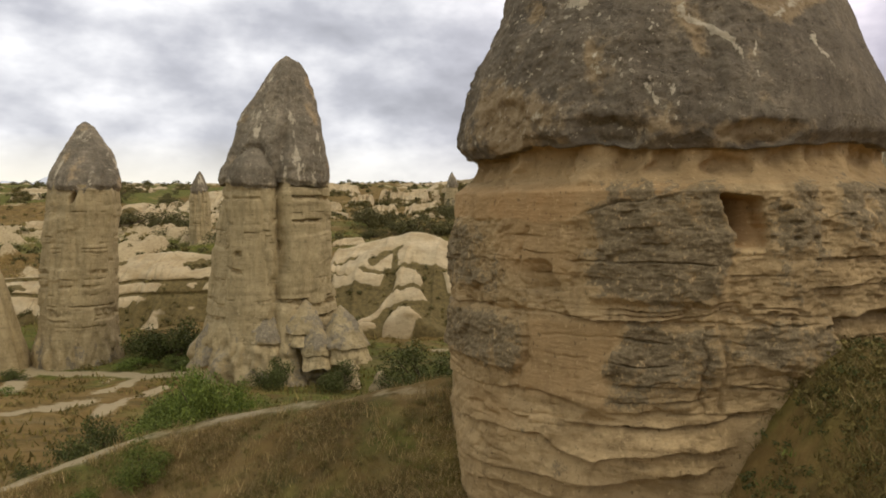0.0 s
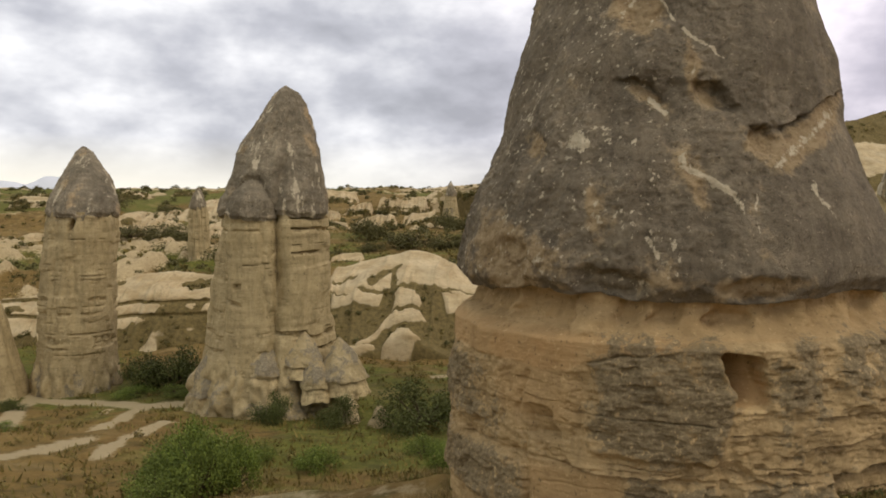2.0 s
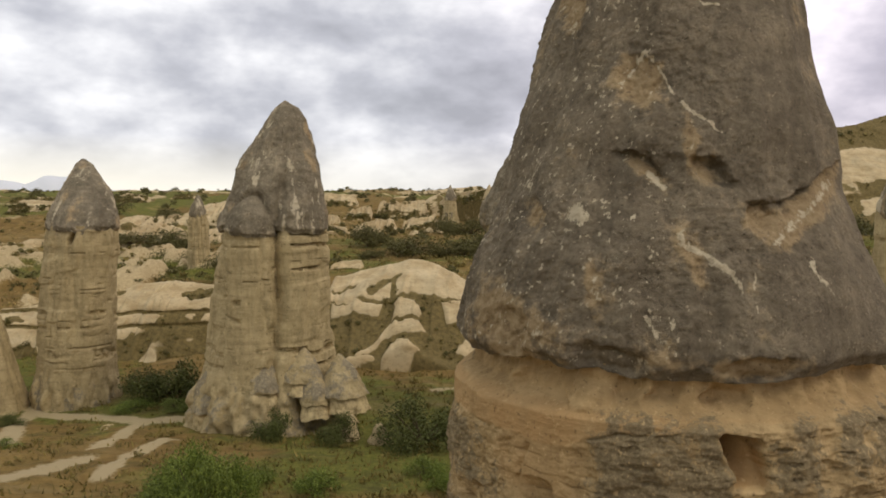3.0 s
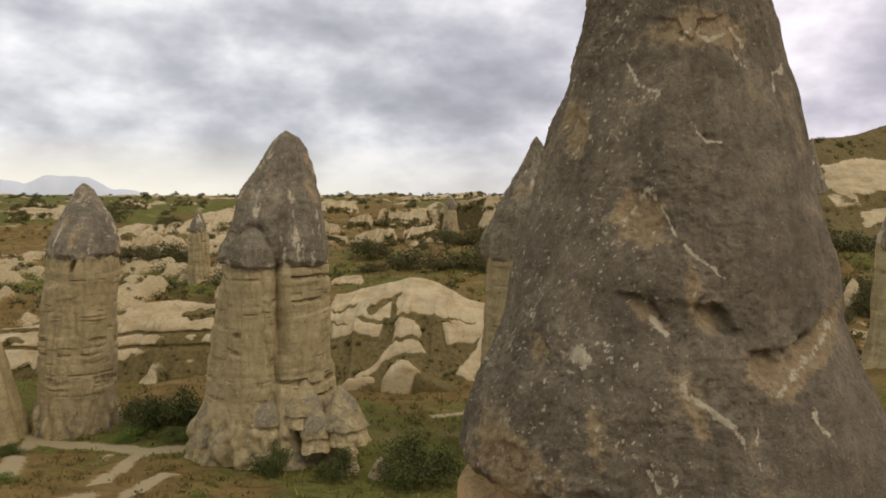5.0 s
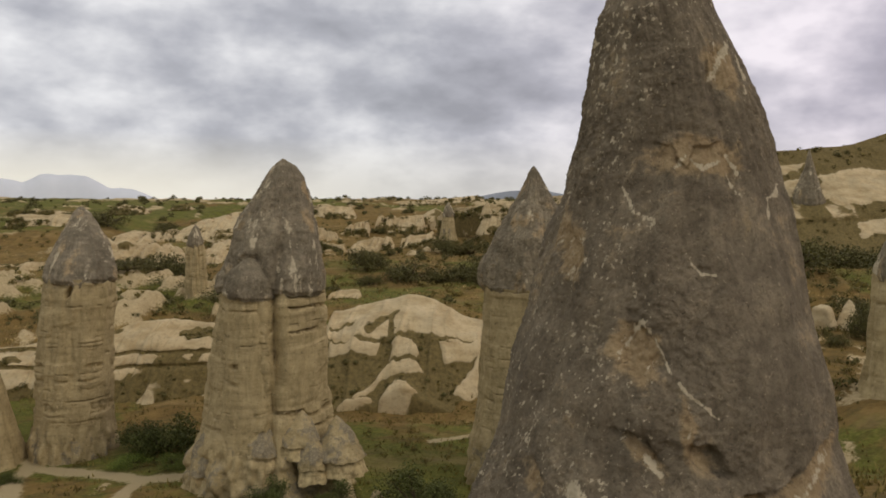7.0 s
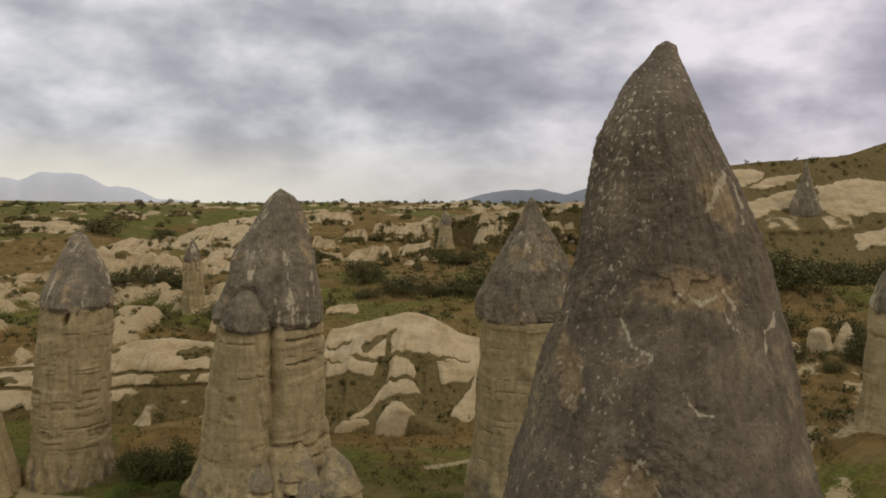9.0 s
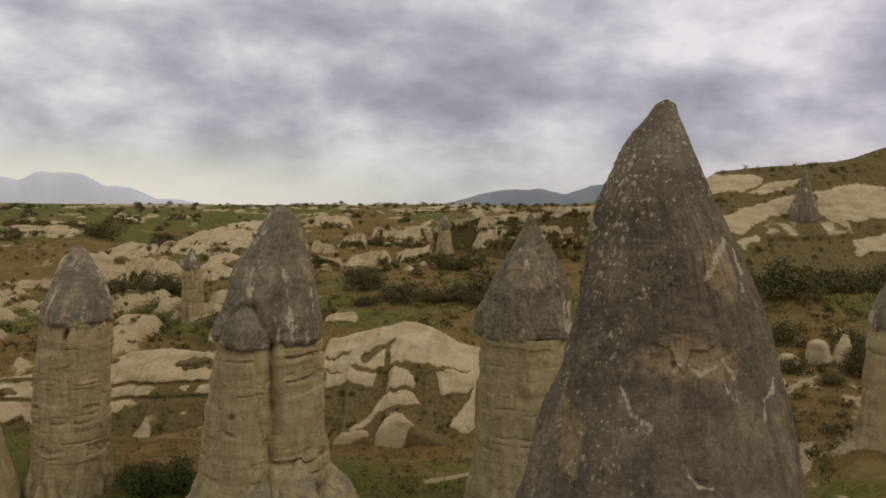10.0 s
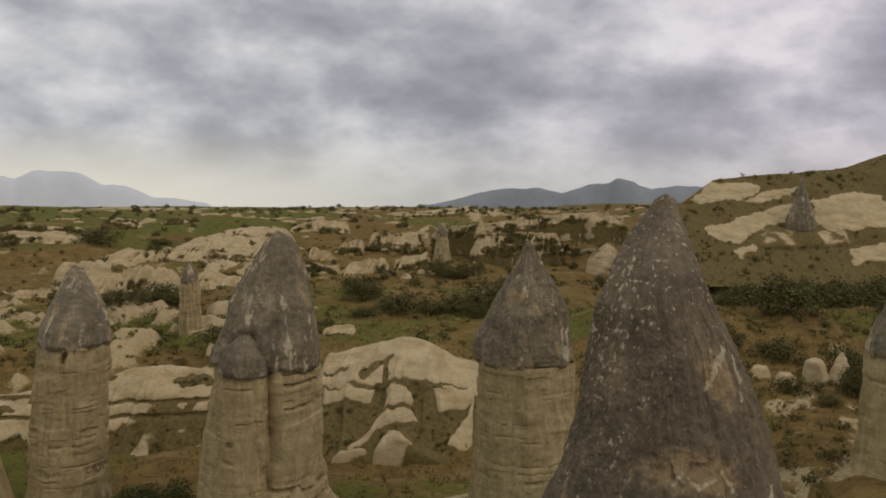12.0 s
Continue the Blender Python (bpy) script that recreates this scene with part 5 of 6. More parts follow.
# crest lines with drop, reach and depth of the gullies
tuff_bank([(-21.0, 131.0, -1.3), (-15.8, 131.0, -0.2), (-11.1, 131.0, 1.0), (-5.0, 131.5, 1.9), (-0.7, 131.0, 1.3), (3.1, 130.0, -1.1), (7.8, 130.0, -2.3), (14.4, 130.0, -3.2)],
          9.5, 19, 0.35, "long pale tuff ridge with a dark crack and scrub", 40, (), 0.50, ridge_marks)
tuff_bank([(-69.7, 117.0, -4.0), (-64.7, 117.0, -4.5), (-60.2, 118.0, -3.7), (-54.7, 119.0, -3.2), (-50.0, 120.0, -2.4), (-46.0, 121.0, -1.0), (-39.9, 121.0, -0.4), (-33.8, 121.0, -1.4), (-29.5, 121.0, -2.7)],
          10, 12, 0.45, "broad pale tuff mesa with dark horizontal cracks", 53, (-4.9, -6.7), 0.7, mesa_marks)
tuff_bank([(-77.7, 167.0, -1.9), (-69.7, 168.0, -0.2), (-64.9, 168.0, 0.7), (-60.1, 168.0, -0.4), (-56.5, 168.0, -2.6)],
          4, 10, 1.2, "smooth whitish tuff shelf among dark scrub", 66, ())
tuff_bank([(-94.5, 163.0, -4.2), (-90.4, 164.0, -3.4), (-86.2, 165.0, -3.1), (-82.1, 165.0, -4.0), (-78.0, 165.0, -5.7)],
          5, 12, 1.2, "smooth whitish tuff shelf among dark scrub", 79, ())
tuff_bank([(-107.2, 190.0, 1.2), (-104.5, 190.0, 1.9), (-99.0, 190.0, 3.0), (-94.1, 191.0, 3.9), (-90.0, 191.0, 3.0)],
          4, 6, 1.5, "low fluted whitish tuff bank", 118, ())
tuff_bank([(-1.4, 285.0, 15.3), (16.2, 270.0, 17.3), (25.7, 268.0, 18.4), (35.3, 268.0, 20.3), (45.0, 268.0, 21.0), (54.4, 267.0, 21.2), (66.0, 267.0, 21.9)],
          2.4, 4, 1.2, "low pale tuff cliff along the terrace edge", 131, ())
tuff_bank([(11.8, 260.0, 13.2), (19.2, 259.0, 14.6), (28.6, 259.0, 15.2), (43.6, 259.0, 14.2)],
          5.5, 4, 1.2, "grey lower tuff cliff of the terrace", 144, (), 0.7, None, 0.32)
def hillside():
    """The scrubby hill with bare whitish patches and a grey cliff band, one slope from its foot to the skyline."""
    xs = np.linspace(58, 152, 230)
    top = np.interp(xs, [58, 65, 75, 82.7, 106.7, 124.7, 140, 152], [9, 21.5, 27.3, 31.6, 33.8, 35.4, 40.0, 41.5])
    top = top + 0.5 * fbm(xs / 9, 0.0, 0.0, 4, 0.5, 701)
    v = np.concatenate([np.linspace(0, 1, 150), [1.04, 1.1]])[:, None]
    x = xs + 0 * v
    z = 4 + (top - 4) * np.minimum(v, 1)
    y = 200 + 1.35 * (z - 8) + 14 * np.maximum(v - 1, 0) / 0.1 + 3.5 * fbm(x / 14, z / 14, 0.0, 4, 0.5, 702) + 0.9 * fbm(x / 3, z / 3, 0.0, 3, 0.5, 703)
    z = z - 3 * np.maximum(v - 1, 0) / 0.1
    cliff = step(11.5, 13.5, z - 0.05 * (x - 85)) * (1 - step(16.0, 18.5, z - 0.05 * (x - 85))) * step(84, 90, x)
    y = y - 1.6 * cliff + 0.8 * cliff * np.abs(vnoise(x / 2.2, 0.0, z / 9, 704))
    xw = x + 1.5 * fbm(x / 4, z / 2.5, 3.0, 4, 0.6, 705)
    zw = z + 0.9 * fbm(x / 5, z / 2.5, 7.0, 4, 0.6, 706)
    xw, zw = xw + 0.7 * fbm(x / 1.3, z / 0.8, 1.0, 3, 0.6, 708), zw + 0.35 * fbm(x / 1.3, z / 0.8, 9.0, 3, 0.6, 709)
    bare = 0 * x
    for pts in (
        [(73.5, 25.8), (82.4, 30.9), (96.2, 30.3), (93.9, 27.6), (87.3, 25.9), (74.8, 24.8)],
        [(88.7, 25.4), (96.6, 28.1), (105.5, 29.1), (103.3, 26.8), (91.6, 24.8)],
        [(73.9, 17.7), (88.3, 21.6), (89.6, 18.1), (81.2, 13.7), (74.6, 15.8)],
        [(88.3, 21.6), (101.3, 24.8), (108.5, 26.0), (98.7, 20.4), (87.7, 17.4)],
        [(108.3, 25.7), (119.7, 28.2), (130.0, 26.9), (126.0, 18.3), (108.0, 17.8), (104.6, 19.7)],
        [(79.0, 12.3), (85.7, 13.8), (86.0, 12.8), (79.7, 10.7)],
        [(110.8, 11.8), (120.9, 14.6), (122.0, 10.4), (109.5, 8.8)],
    ):
        bare = np.maximum(bare, inside(xw, zw, pts, 0.55))
    scrub = 0.86 - 0.80 * bare - 0.42 * cliff * (0.6 + 0.8 * vnoise(x / 3, 0.0, z / 6, 707)) + 0.42 * fbm(x / 3.5, y / 3.5, z / 1.6, 4, 0.55, 77)
    y = y - 0.5 * bare
    P = np.stack([x, y, z], 2)
    BUSHY.append(P[:150][scrub[:150] > 0.72][::9])
    foot = np.array([100.0, 215.0, 4.0])
    tagged(new("tuff_hillside", grid_mesh("tuff_hillside", (P - foot)[::-1, ::-1], {"scrub": scrub[::-1, ::-1]}, TUFF)), "brown scrubby hillside with bare whitish tuff patches", "hill").location = foot


hillside()
tuff_bank([(45.0, 98.0, -3.5), (48.9, 98.0, -1.9), (53.0, 99.0, -1.5), (56.5, 100.0, -1.5)],
          2, 3.5, 0.8, "narrow pale tuff rib in the scrub", 261, ())
tuff_bank([(41.2, 91.0, -4.8), (46.0, 92.0, -3.1), (52.4, 94.0, -1.2)],
          2, 3.5, 0.8, "narrow pale tuff rib in the scrub", 274, ())
tuff_bank([(-108.7, 225.0, 6.0), (-103.1, 225.0, 7.0), (-96.6, 225.0, 7.5), (-90.2, 225.0, 6.9), (-83.8, 225.0, 6.1), (-77.4, 225.0, 5.5), (-71.7, 225.0, 5.8)],
          7.1, 12, 2.2, "fluted whitish tuff slope worn by rain", 400, (), 1.25, None, -0.02)
tuff_bank([(-68.5, 222.0, 2.9), (-63.7, 222.0, 4.8), (-58.9, 222.0, 3.9), (-53.3, 222.0, 3.0)],
          2.1, 8, 1.8, "fluted whitish tuff slope worn by rain", 413, (), 1.25, None, -0.02)
tuff_bank([(-111.0, 262.0, 5.8), (-105.4, 265.3, 7.5), (-98.1, 268.7, 7.7), (-89.6, 272.0, 8.8)],
          2.6, 12, 1.0, "low whitish tuff bank on the hillside", 426, (), 1.25, None, -0.02)
tuff_bank([(-93.5, 272.0, 7.6), (-85.6, 275.0, 10.2), (-79.6, 278.0, 12.3), (-74.4, 281.0, 14.0), (-67.0, 284.0, 15.2), (-59.5, 287.0, 15.3), (-50.8, 290.0, 14.4)],
          10.6, 34, 0.8, "broad bare cream tuff slope dotted with scrub", 439, (), 1.25, None, -0.02)
tuff_bank([(-156.2, 284.0, 12.7), (-148.1, 284.0, 13.7), (-141.0, 284.0, 13.0), (-133.9, 284.0, 13.6), (-128.9, 284.0, 11.6), (-121.4, 284.0, 12.2)],
          4.2, 8, 0.9, "far low whitish tuff patch on the plateau", 452)
tuff_bank([(-170.4, 310.0, 13.5), (-157.2, 310.0, 14.6), (-146.2, 310.0, 13.8), (-137.3, 310.0, 14.1)],
          1.2, 5, 0.5, "far low whitish tuff patch on the plateau", 465)
tuff_bank([(-139.3, 345.0, 16.8), (-130.0, 340.0, 16.2), (-124.1, 335.0, 14.4)],
          1.6, 12, 0.5, "far low whitish tuff patch on the plateau", 478)
tuff_bank([(-120.6, 350.0, 15.0), (-115.1, 350.0, 16.5), (-109.6, 350.0, 15.6)],
          1.9, 10, 0.5, "far low whitish tuff patch on the plateau", 491)
tuff_bank([(-41.6, 262.0, 8.0), (-39.7, 262.0, 9.9), (-37.5, 262.0, 9.0), (-33.3, 262.0, 7.5)],
          4.2, 6, 1.8, "jagged whitish tuff crag in brown scrub", 504)
tuff_bank([(-35.8, 275.0, 6.9), (-32.6, 276.7, 9.2), (-29.4, 278.3, 10.9), (-24.3, 280.0, 11.5)],
          3.7, 7, 1.8, "jagged whitish tuff crag in brown scrub", 517)
tuff_bank([(-24.4, 290.0, 11.9), (-21.0, 290.0, 13.3), (-14.4, 290.0, 13.2), (-9.2, 290.0, 13.8), (-4.4, 290.0, 13.4)],
          6.0, 12, 1.6, "jagged whitish tuff crag in brown scrub", 530)
tuff_bank([(-5.8, 300.0, 13.7), (-3.6, 300.0, 14.6), (-0.8, 300.0, 12.4), (2.4, 300.0, 11.2)],
          2.3, 5, 1.0, "low pale tuff crag on the slope", 543)
tuff_bank([(-41.2, 240.0, 7.9), (-37.8, 240.0, 6.9), (-33.5, 240.0, 5.5), (-28.3, 240.0, 4.5)],
          1.3, 4, 1.0, "low pale tuff crag on the slope", 556)
tuff_bank([(-29.5, 240.0, 3.1), (-25.5, 240.8, 5.2), (-22.4, 241.5, 6.9), (-18.1, 242.2, 7.2), (-13.5, 243.0, 7.3)],
          3.0, 7, 1.4, "jagged whitish tuff crag in brown scrub", 569)
tuff_bank([(-12.6, 246.0, 6.6), (-8.7, 248.0, 7.6), (-4.8, 250.0, 7.8), (-0.9, 252.0, 8.8)],
          2.5, 6, 1.0, "low pale tuff crag on the slope", 582)
tuff_bank([(-62.3, 335.0, 12.8), (-55.0, 335.0, 15.2), (-49.8, 335.0, 16.9), (-40.6, 335.0, 16.2), (-34.6, 335.0, 15.8)],
          4.2, 8, 1.2, "far whitish tuff bank below the plateau", 595)
tuff_bank([(-22.6, 400.0, 17.2), (-11.4, 410.0, 18.9), (6.4, 420.0, 20.7), (25.1, 430.0, 22.6)],
          2.4, 14, 0.4, "long pale tuff strip on the plateau", 608)
tuff_bank([(-44.8, 450.0, 20.2), (-35.2, 450.0, 20.9), (-23.8, 450.0, 21.6)],
          1.8, 14, 0.4, "long pale tuff strip on the plateau", 621)
tuff_bank([(-22.4, 156.0, -0.9), (-20.2, 156.0, 0.0), (-17.3, 156.0, 0.5), (-15.4, 156.0, 0.2)],
          1.2, 3, 0.6, "small pale tuff bank in the brown hollow", 634)
tuff_bank([(-22.2, 160.0, -0.7), (-20.8, 161.0, 0.3)],
          1.2, 2, 0.5, "small pale tuff bank in the brown hollow", 647)


# x, y, half width, half depth, height of the top
def block(x, y, a, b, top, foot, seed, label, peak=0.0, material=None):
    """A broken rock with flat worn faces: half width a, half depth b, sunk to below its foot."""
    rng = np.random.default_rng(seed)
    h = top - foot + 1.2
    T, E = np.meshgrid(np.linspace(0, 2 * np.pi, 84, endpoint=False), np.radians(np.linspace(-12, 90, 46)))
    D = np.stack([np.cos(E) * np.cos(T), np.cos(E) * np.sin(T), np.sin(E)], 2)
    total = np.maximum(D[..., 2], 0) ** 12
    sides = rng.integers(5, 8)
    for i in range(sides):
        t = 2 * np.pi * (i + rng.uniform(-0.25, 0.25)) / sides
        e = radians(rng.uniform(4, 24) + 26 * peak)
        n = np.array([math.cos(e) * math.cos(t), math.cos(e) * math.sin(t), math.sin(e)])
        total = total + (np.maximum(D @ n, 0) / (rng.uniform(0.72, 1.0) * (1 - 0.25 * peak))) ** 12
    r = np.maximum(total, 1e-6) ** (-1 / 12)
    X, Y, Z = a * r * D[..., 0], b * r * D[..., 1], h * np.minimum(1, r * D[..., 2]) - 1.2
    k = 1 + 0.10 * fbm((x + X) / 1.6, (y + Y) / 1.6, Z / 1.6, 4, 0.5, seed + 2) + 0.035 * np.round(3 * fbm((x + X) / 2.2, (y + Y) / 2.2, Z / 0.8, 3, 0.5, seed + 4))
    P = np.stack([X * k, Y * k, Z * (0.6 + 0.4 * k)], 2)
    scrub = 0.04 + 0.8 * fbm((x + X) / 2.5, (y + Y) / 2.5, Z / 2.2, 3, 0.45, 77)
    ob = tagged(new("tuff_block", grid_mesh("tuff_block", P, {"scrub": scrub, "lichen": 0.5 * scrub + 0.1}, material or TUFF, wrap=True)), label, "rock", "tuff blocks")
    ob.location = (x, y, foot)
    return ob


SHELF = [
    (-61.3, 160.0, 3.5, 8.0, -4.2),
    (-64.2, 157.0, 4.0, 6.0, -5.9),
    (-86.0, 160.0, 5.8, 8.0, -6.6),
    (-54.6, 157.0, 2.3, 5.0, -4.2),
    (-45.7, 152.0, 3.9, 6.0, -2.1),
    (-80.7, 150.0, 2.7, 5.0, -7.9),
]
BAND = [
    (52.3, 235.0, 5.9, 5.0, 12.6),
    (-1.5, 300.0, 6.5, 6.0, 15.7),
    (13.9, 190.0, 2.7, 4.0, 4.5),
]
RIGHT_NEAR = [
    (48.0, 106.0, 1.9, 3.0, 2.0),
    (52.8, 107.0, 2.0, 2.5, 3.7),
    (52.0, 103.5, 1.9, 3.0, 0.8),
    (56.2, 107.0, 1.5, 3.0, 5.2),
    (46.0, 110.0, 2.0, 3.0, 2.2),
    (45.1, 84.0, 4.2, 3.0, -3.4),
]
for n, (rows, label, cracks, fine) in enumerate([
    (SHELF, "smooth whitish tuff hump among dark scrub", (), 0.9),
    (BAND, "low pale tuff cliff along the terrace edge", (), 0.8),
]):
    for i, (x, y, a, b, top) in enumerate(rows):
        outcrop(x, y, a, b, top, 30 * math.sin(7.7 * i + n), 1000 + 40 * n + i, fine, label, cracks)

for i, (x, y, a, b, top) in enumerate(RIGHT_NEAR):
    rock = block(x, y, 1.15 * a, 0.8 * b, top - 0.3, ground_at(x, y - 2) - 0.3, 3300 + i, "angular pale tuff block among shrubs", (0.25, 0.1, 0.8, 0.9, 0.3, 0.2)[i])
    rock.rotation_euler = (0, (0.1, -0.12, 0.2, 0.42, 0.0, 0.1)[i], 0.4 * i)

rng = np.random.default_rng(4)
for i in range(12):
    x, y = rng.uniform(-46, 2), rng.uniform(215, 262)
    a = rng.uniform(0.6, 2.1)
    outcrop(x, y, a, a * rng.uniform(0.8, 1.6), ground_at(x, y) + a * rng.uniform(0.3, 0.85), rng.uniform(-40, 40), 2000 + i, 0.45, "small pale tuff lump in rough scrub")


# worn stumps and wedges round the foot of the broad chimney
FOOT = [
    (-8.4, 71.0, 1.2, 1.3, -6.9, -9.8),
    (-5.4, 69.5, 1.7, 1.6, -7.3, -11.1),
]
for i, (x, y, a, b, top, foot) in enumerate(FOOT):
    block(x, y + 0.5, 1.3 * a, 1.3 * b, top - (0.3, 1.1)[i], foot - 0.8, 3000 + i, "worn pale tuff stump at the chimney foot", (1.0, 0.9)[i], TUFF)
# ---- shrubs and trees ----
def leaf_cloud(name, centres, radii, count, size, seed, material, flat=0.8):
    """Small leaves scattered in shells about several clump centres."""
    rng = np.random.default_rng(seed)
    which = rng.integers(0, len(centres), count)
    v = rng.normal(size=(count, 3))
    v /= np.linalg.norm(v, axis=1)[:, None]
    rad = rng.random(count) ** 0.45
    p = np.array(centres)[which] + v * rad[:, None] * np.array(radii)[which][:, None] * np.array([1, 1, flat])
    p[:, 2] = np.maximum(p[:, 2], 0.02)
    u = rng.normal(size=(count, 3))
    u /= np.linalg.norm(u, axis=1)[:, None]
    w = np.cross(u, v + 0.6 * rng.normal(size=(count, 3)))
    w /= np.linalg.norm(w, axis=1)[:, None] + 1e-6
    s = size * rng.uniform(0.6, 1.4, count)[:, None]
    quad = np.stack([p - u * s, p + w * s * 0.55, p + u * s, p - w * s * 0.55], 1)
    me = bpy.data.meshes.new(name)
    n = count * 4
    me.vertices.add(n)
    me.vertices.foreach_set("co", quad.reshape(-1).astype(np.float32))
    me.loops.add(n)
    me.loops.foreach_set("vertex_index", np.arange(n, dtype=np.int32))
    me.polygons.add(count)
    me.polygons.foreach_set("loop_start", (np.arange(count) * 4).astype(np.int32))
    me.update(calc_edges=True)
    me.materials.append(material)
    return me


def limbs(name, centres, base_r, seed):
    """A short tapered trunk with a limb to each clump."""
    bm = bmesh.new()

    def tube(p, q, r0, r1):
        p, q = Vector(p), Vector(q)
        t = (q - p).normalized()
        a = t.orthogonal().normalized()
        b = t.cross(a)
        rings = []
        for c, r in ((p, r0), (q, r1)):
            rings.append([bm.verts.new(c + r * (math.cos(k * 1.0472) * a + math.sin(k * 1.0472) * b)) for k in range(6)])
        for k in range(6):
            bm.faces.new((rings[0][k], rings[0][(k + 1) % 6], rings[1][(k + 1) % 6], rings[1][k]))
    fork = (0.05, 0.0, min(c[2] for c in centres) * 0.55)
    tube((0, 0, -0.4), fork, base_r, base_r * 0.75)
    for c in centres:
        tube(fork, c, base_r * 0.6, base_r * 0.15)
    me = bpy.data.meshes.new(name)
    bm.to_mesh(me)
    bm.free()
    me.materials.append(BARK)
    return me


def shrub_kind(seed, clumps, height, width, leaves, size, material):
    rng = np.random.default_rng(seed)
    cs, rs = [], []
    for i in range(clumps):
        a, r = rng.uniform(0, 6.28), width * 0.5 * rng.random() ** 0.6
        r2 = width * rng.uniform(0.20, 0.34)
        cs.append((r * math.cos(a), r * math.sin(a), max(r2 * 0.6, height * rng.uniform(0.18, 0.82) * (1 - 0.45 * (2 * r / width) ** 2))))
        rs.append(r2)
    return leaf_cloud("crown", cs, rs, leaves, size, seed, material), limbs("trunk", cs, 0.045 * height, seed)


KINDS = {
    "near": [shrub_kind(s, 13, 1.0, 1.1, 6000, 0.022, LEAF) for s in (1, 2, 3)],
    "near_dark": [shrub_kind(s, 12, 1.0, 1.2, 5000, 0.024, LEAF_DARK) for s in (4, 5)],
    "far": [shrub_kind(s, 24, 1.0, 1.25, 2600, 0.034, LEAF_FAR) for s in (6, 7, 8, 9)],
    "small": [shrub_kind(s, 9, 1.0, 1.2, 420, 0.085, LEAF_FAR) for s in (10, 11, 12)],
}


def shrub(kind, x, y, width, height, n, label, name="shrub", group=""):
    crown, trunk = KINDS[kind][n % len(KINDS[kind])]
    root = thing(name, x, y, ground_at(x, y) - 0.05, label, "tree" if name == "tree" else "shrub", group)
    root.rotation_euler = (0, 0, 2.4 * n)
    root.scale = (width, width, 1.25 * height)
    part("crown", crown, root)
    part("trunk", trunk, root)
    return root


# valley floor and the near slope: x, y, width, height
GREEN = [(-16.3, 54, 4.2, 2.4), (-18.6, 55, 3.2, 1.8), (-13.6, 55, 2.6, 1.4), (-8.5, 52.5, 2.6, 1.8), (-1.2, 57, 2.6, 1.6), (0.2, 53, 2.0, 1.8), (-17.5, 51.5, 3.6, 2.6), (-17.2, 46.5, 3.0, 2.4), (-14.2, 45.5, 3.2, 4.5), (-12.6, 47.0, 2.2, 3.2), (-16.0, 49.0, 2.8, 4.0), (-15.6, 43.5, 3.0, 2.2), (-9.8, 25.0, 1.4, 1.2), (-11.2, 24.0, 1.2, 1.0), (-33.5, 84.5, 3.5, 1.2), (-28.5, 83.5, 3.2, 1.0), (-39.5, 70, 2.4, 1.0)]
for i, (x, y, wd, h) in enumerate(GREEN):
    shrub("near", x, y, wd, h, i, "leafy bright green shrub on the valley floor", group="green shrubs")
DARK = [(-2.0, 68, 5.2, 3.8), (-15.5, 70, 2.6, 3.0), (-9.0, 69, 3.0, 2.4), (-30.6, 88, 5.8, 5.0), (-34.0, 90, 4, 3.0), (-44.5, 80.5, 2.0, 1.4), (-18.8, 35, 1.6, 1.6), (-1.0, 73, 3.5, 2.2)]
for i, (x, y, wd, h) in enumerate(DARK):
    shrub("near_dark", x, y, wd, h, i, "dense dark green shrub at the foot of the rocks", group="dark shrubs")
shrub("near_dark", -13.8, 29.5, 1.9, 2.3, 1, "small slender tree beside the footpath", "tree")
# the slopes beyond: x, y, width, height
SLOPE = [(-18.0, 188, 6.5, 5.5), (-15, 190, 4, 3), (0.8, 231, 6, 5), (3.2, 226, 4, 3), (9.0, 222, 7, 5), (12.8, 178, 8, 7), (15.5, 174, 7, 5), (-6, 175, 8, 4), (-9, 177, 5, 3), (0, 173, 5, 3), (5, 175, 7, 4), (9, 170, 4, 3), (-15, 171, 4, 2.5)]
SLOPE += [(-65, 185, 6, 5), (-59, 183, 6, 4), (-118, 281, 10, 6), (-94, 268, 5, 5), (-104, 300, 6, 3), (-50, 160, 6, 3), (-55, 166, 8, 3), (-68, 172, 8, 3), (-38, 140, 6, 3)]
rng = np.random.default_rng(33)
SLOPE += [(rng.uniform(52, 108), rng.uniform(136, 186), k, k * rng.uniform(0.5, 0.8)) for k in rng.uniform(3.0, 9.0, 34)]
SLOPE += [(rng.uniform(84, 106), rng.uniform(172, 186), k, k * 0.7) for k in rng.uniform(6.0, 10.0, 9)]
SLOPE += [(55, 100, 3.2, 4.2), (57.5, 104, 3.4, 4.0), (47, 102, 2.4, 2.0), (60, 112, 4.5, 3.5), (49, 96, 2.2, 1.6), (52, 118, 5, 3), (45, 124, 5, 4)]
for i, (x, y, wd, h) in enumerate(SLOPE):
    shrub("far", x, y, wd, h, i, "dark rounded shrub on the valley slope", group="slope shrubs")
rng = np.random.default_rng(12)
for i in range(110):
    if i < 30:
        a, y = radians(rng.uniform(-31, 16)), rng.uniform(270, 430)
        x = y * math.tan(a)
    elif i < 75:
        x, y = rng.uniform(-48, 55), rng.uniform(205, 285)
    elif i < 95:
        x, y = rng.uniform(70, 150), rng.uniform(235, 265)
    else:
        x, y = rng.uniform(-110, -45), rng.uniform(186, 262)
    k = rng.uniform(1.4, 3.6)
    shrub("small", x, y, k, k * rng.uniform(0.6, 0.95), i, "small dark shrub dotted over the dry plateau", group="plateau shrubs")


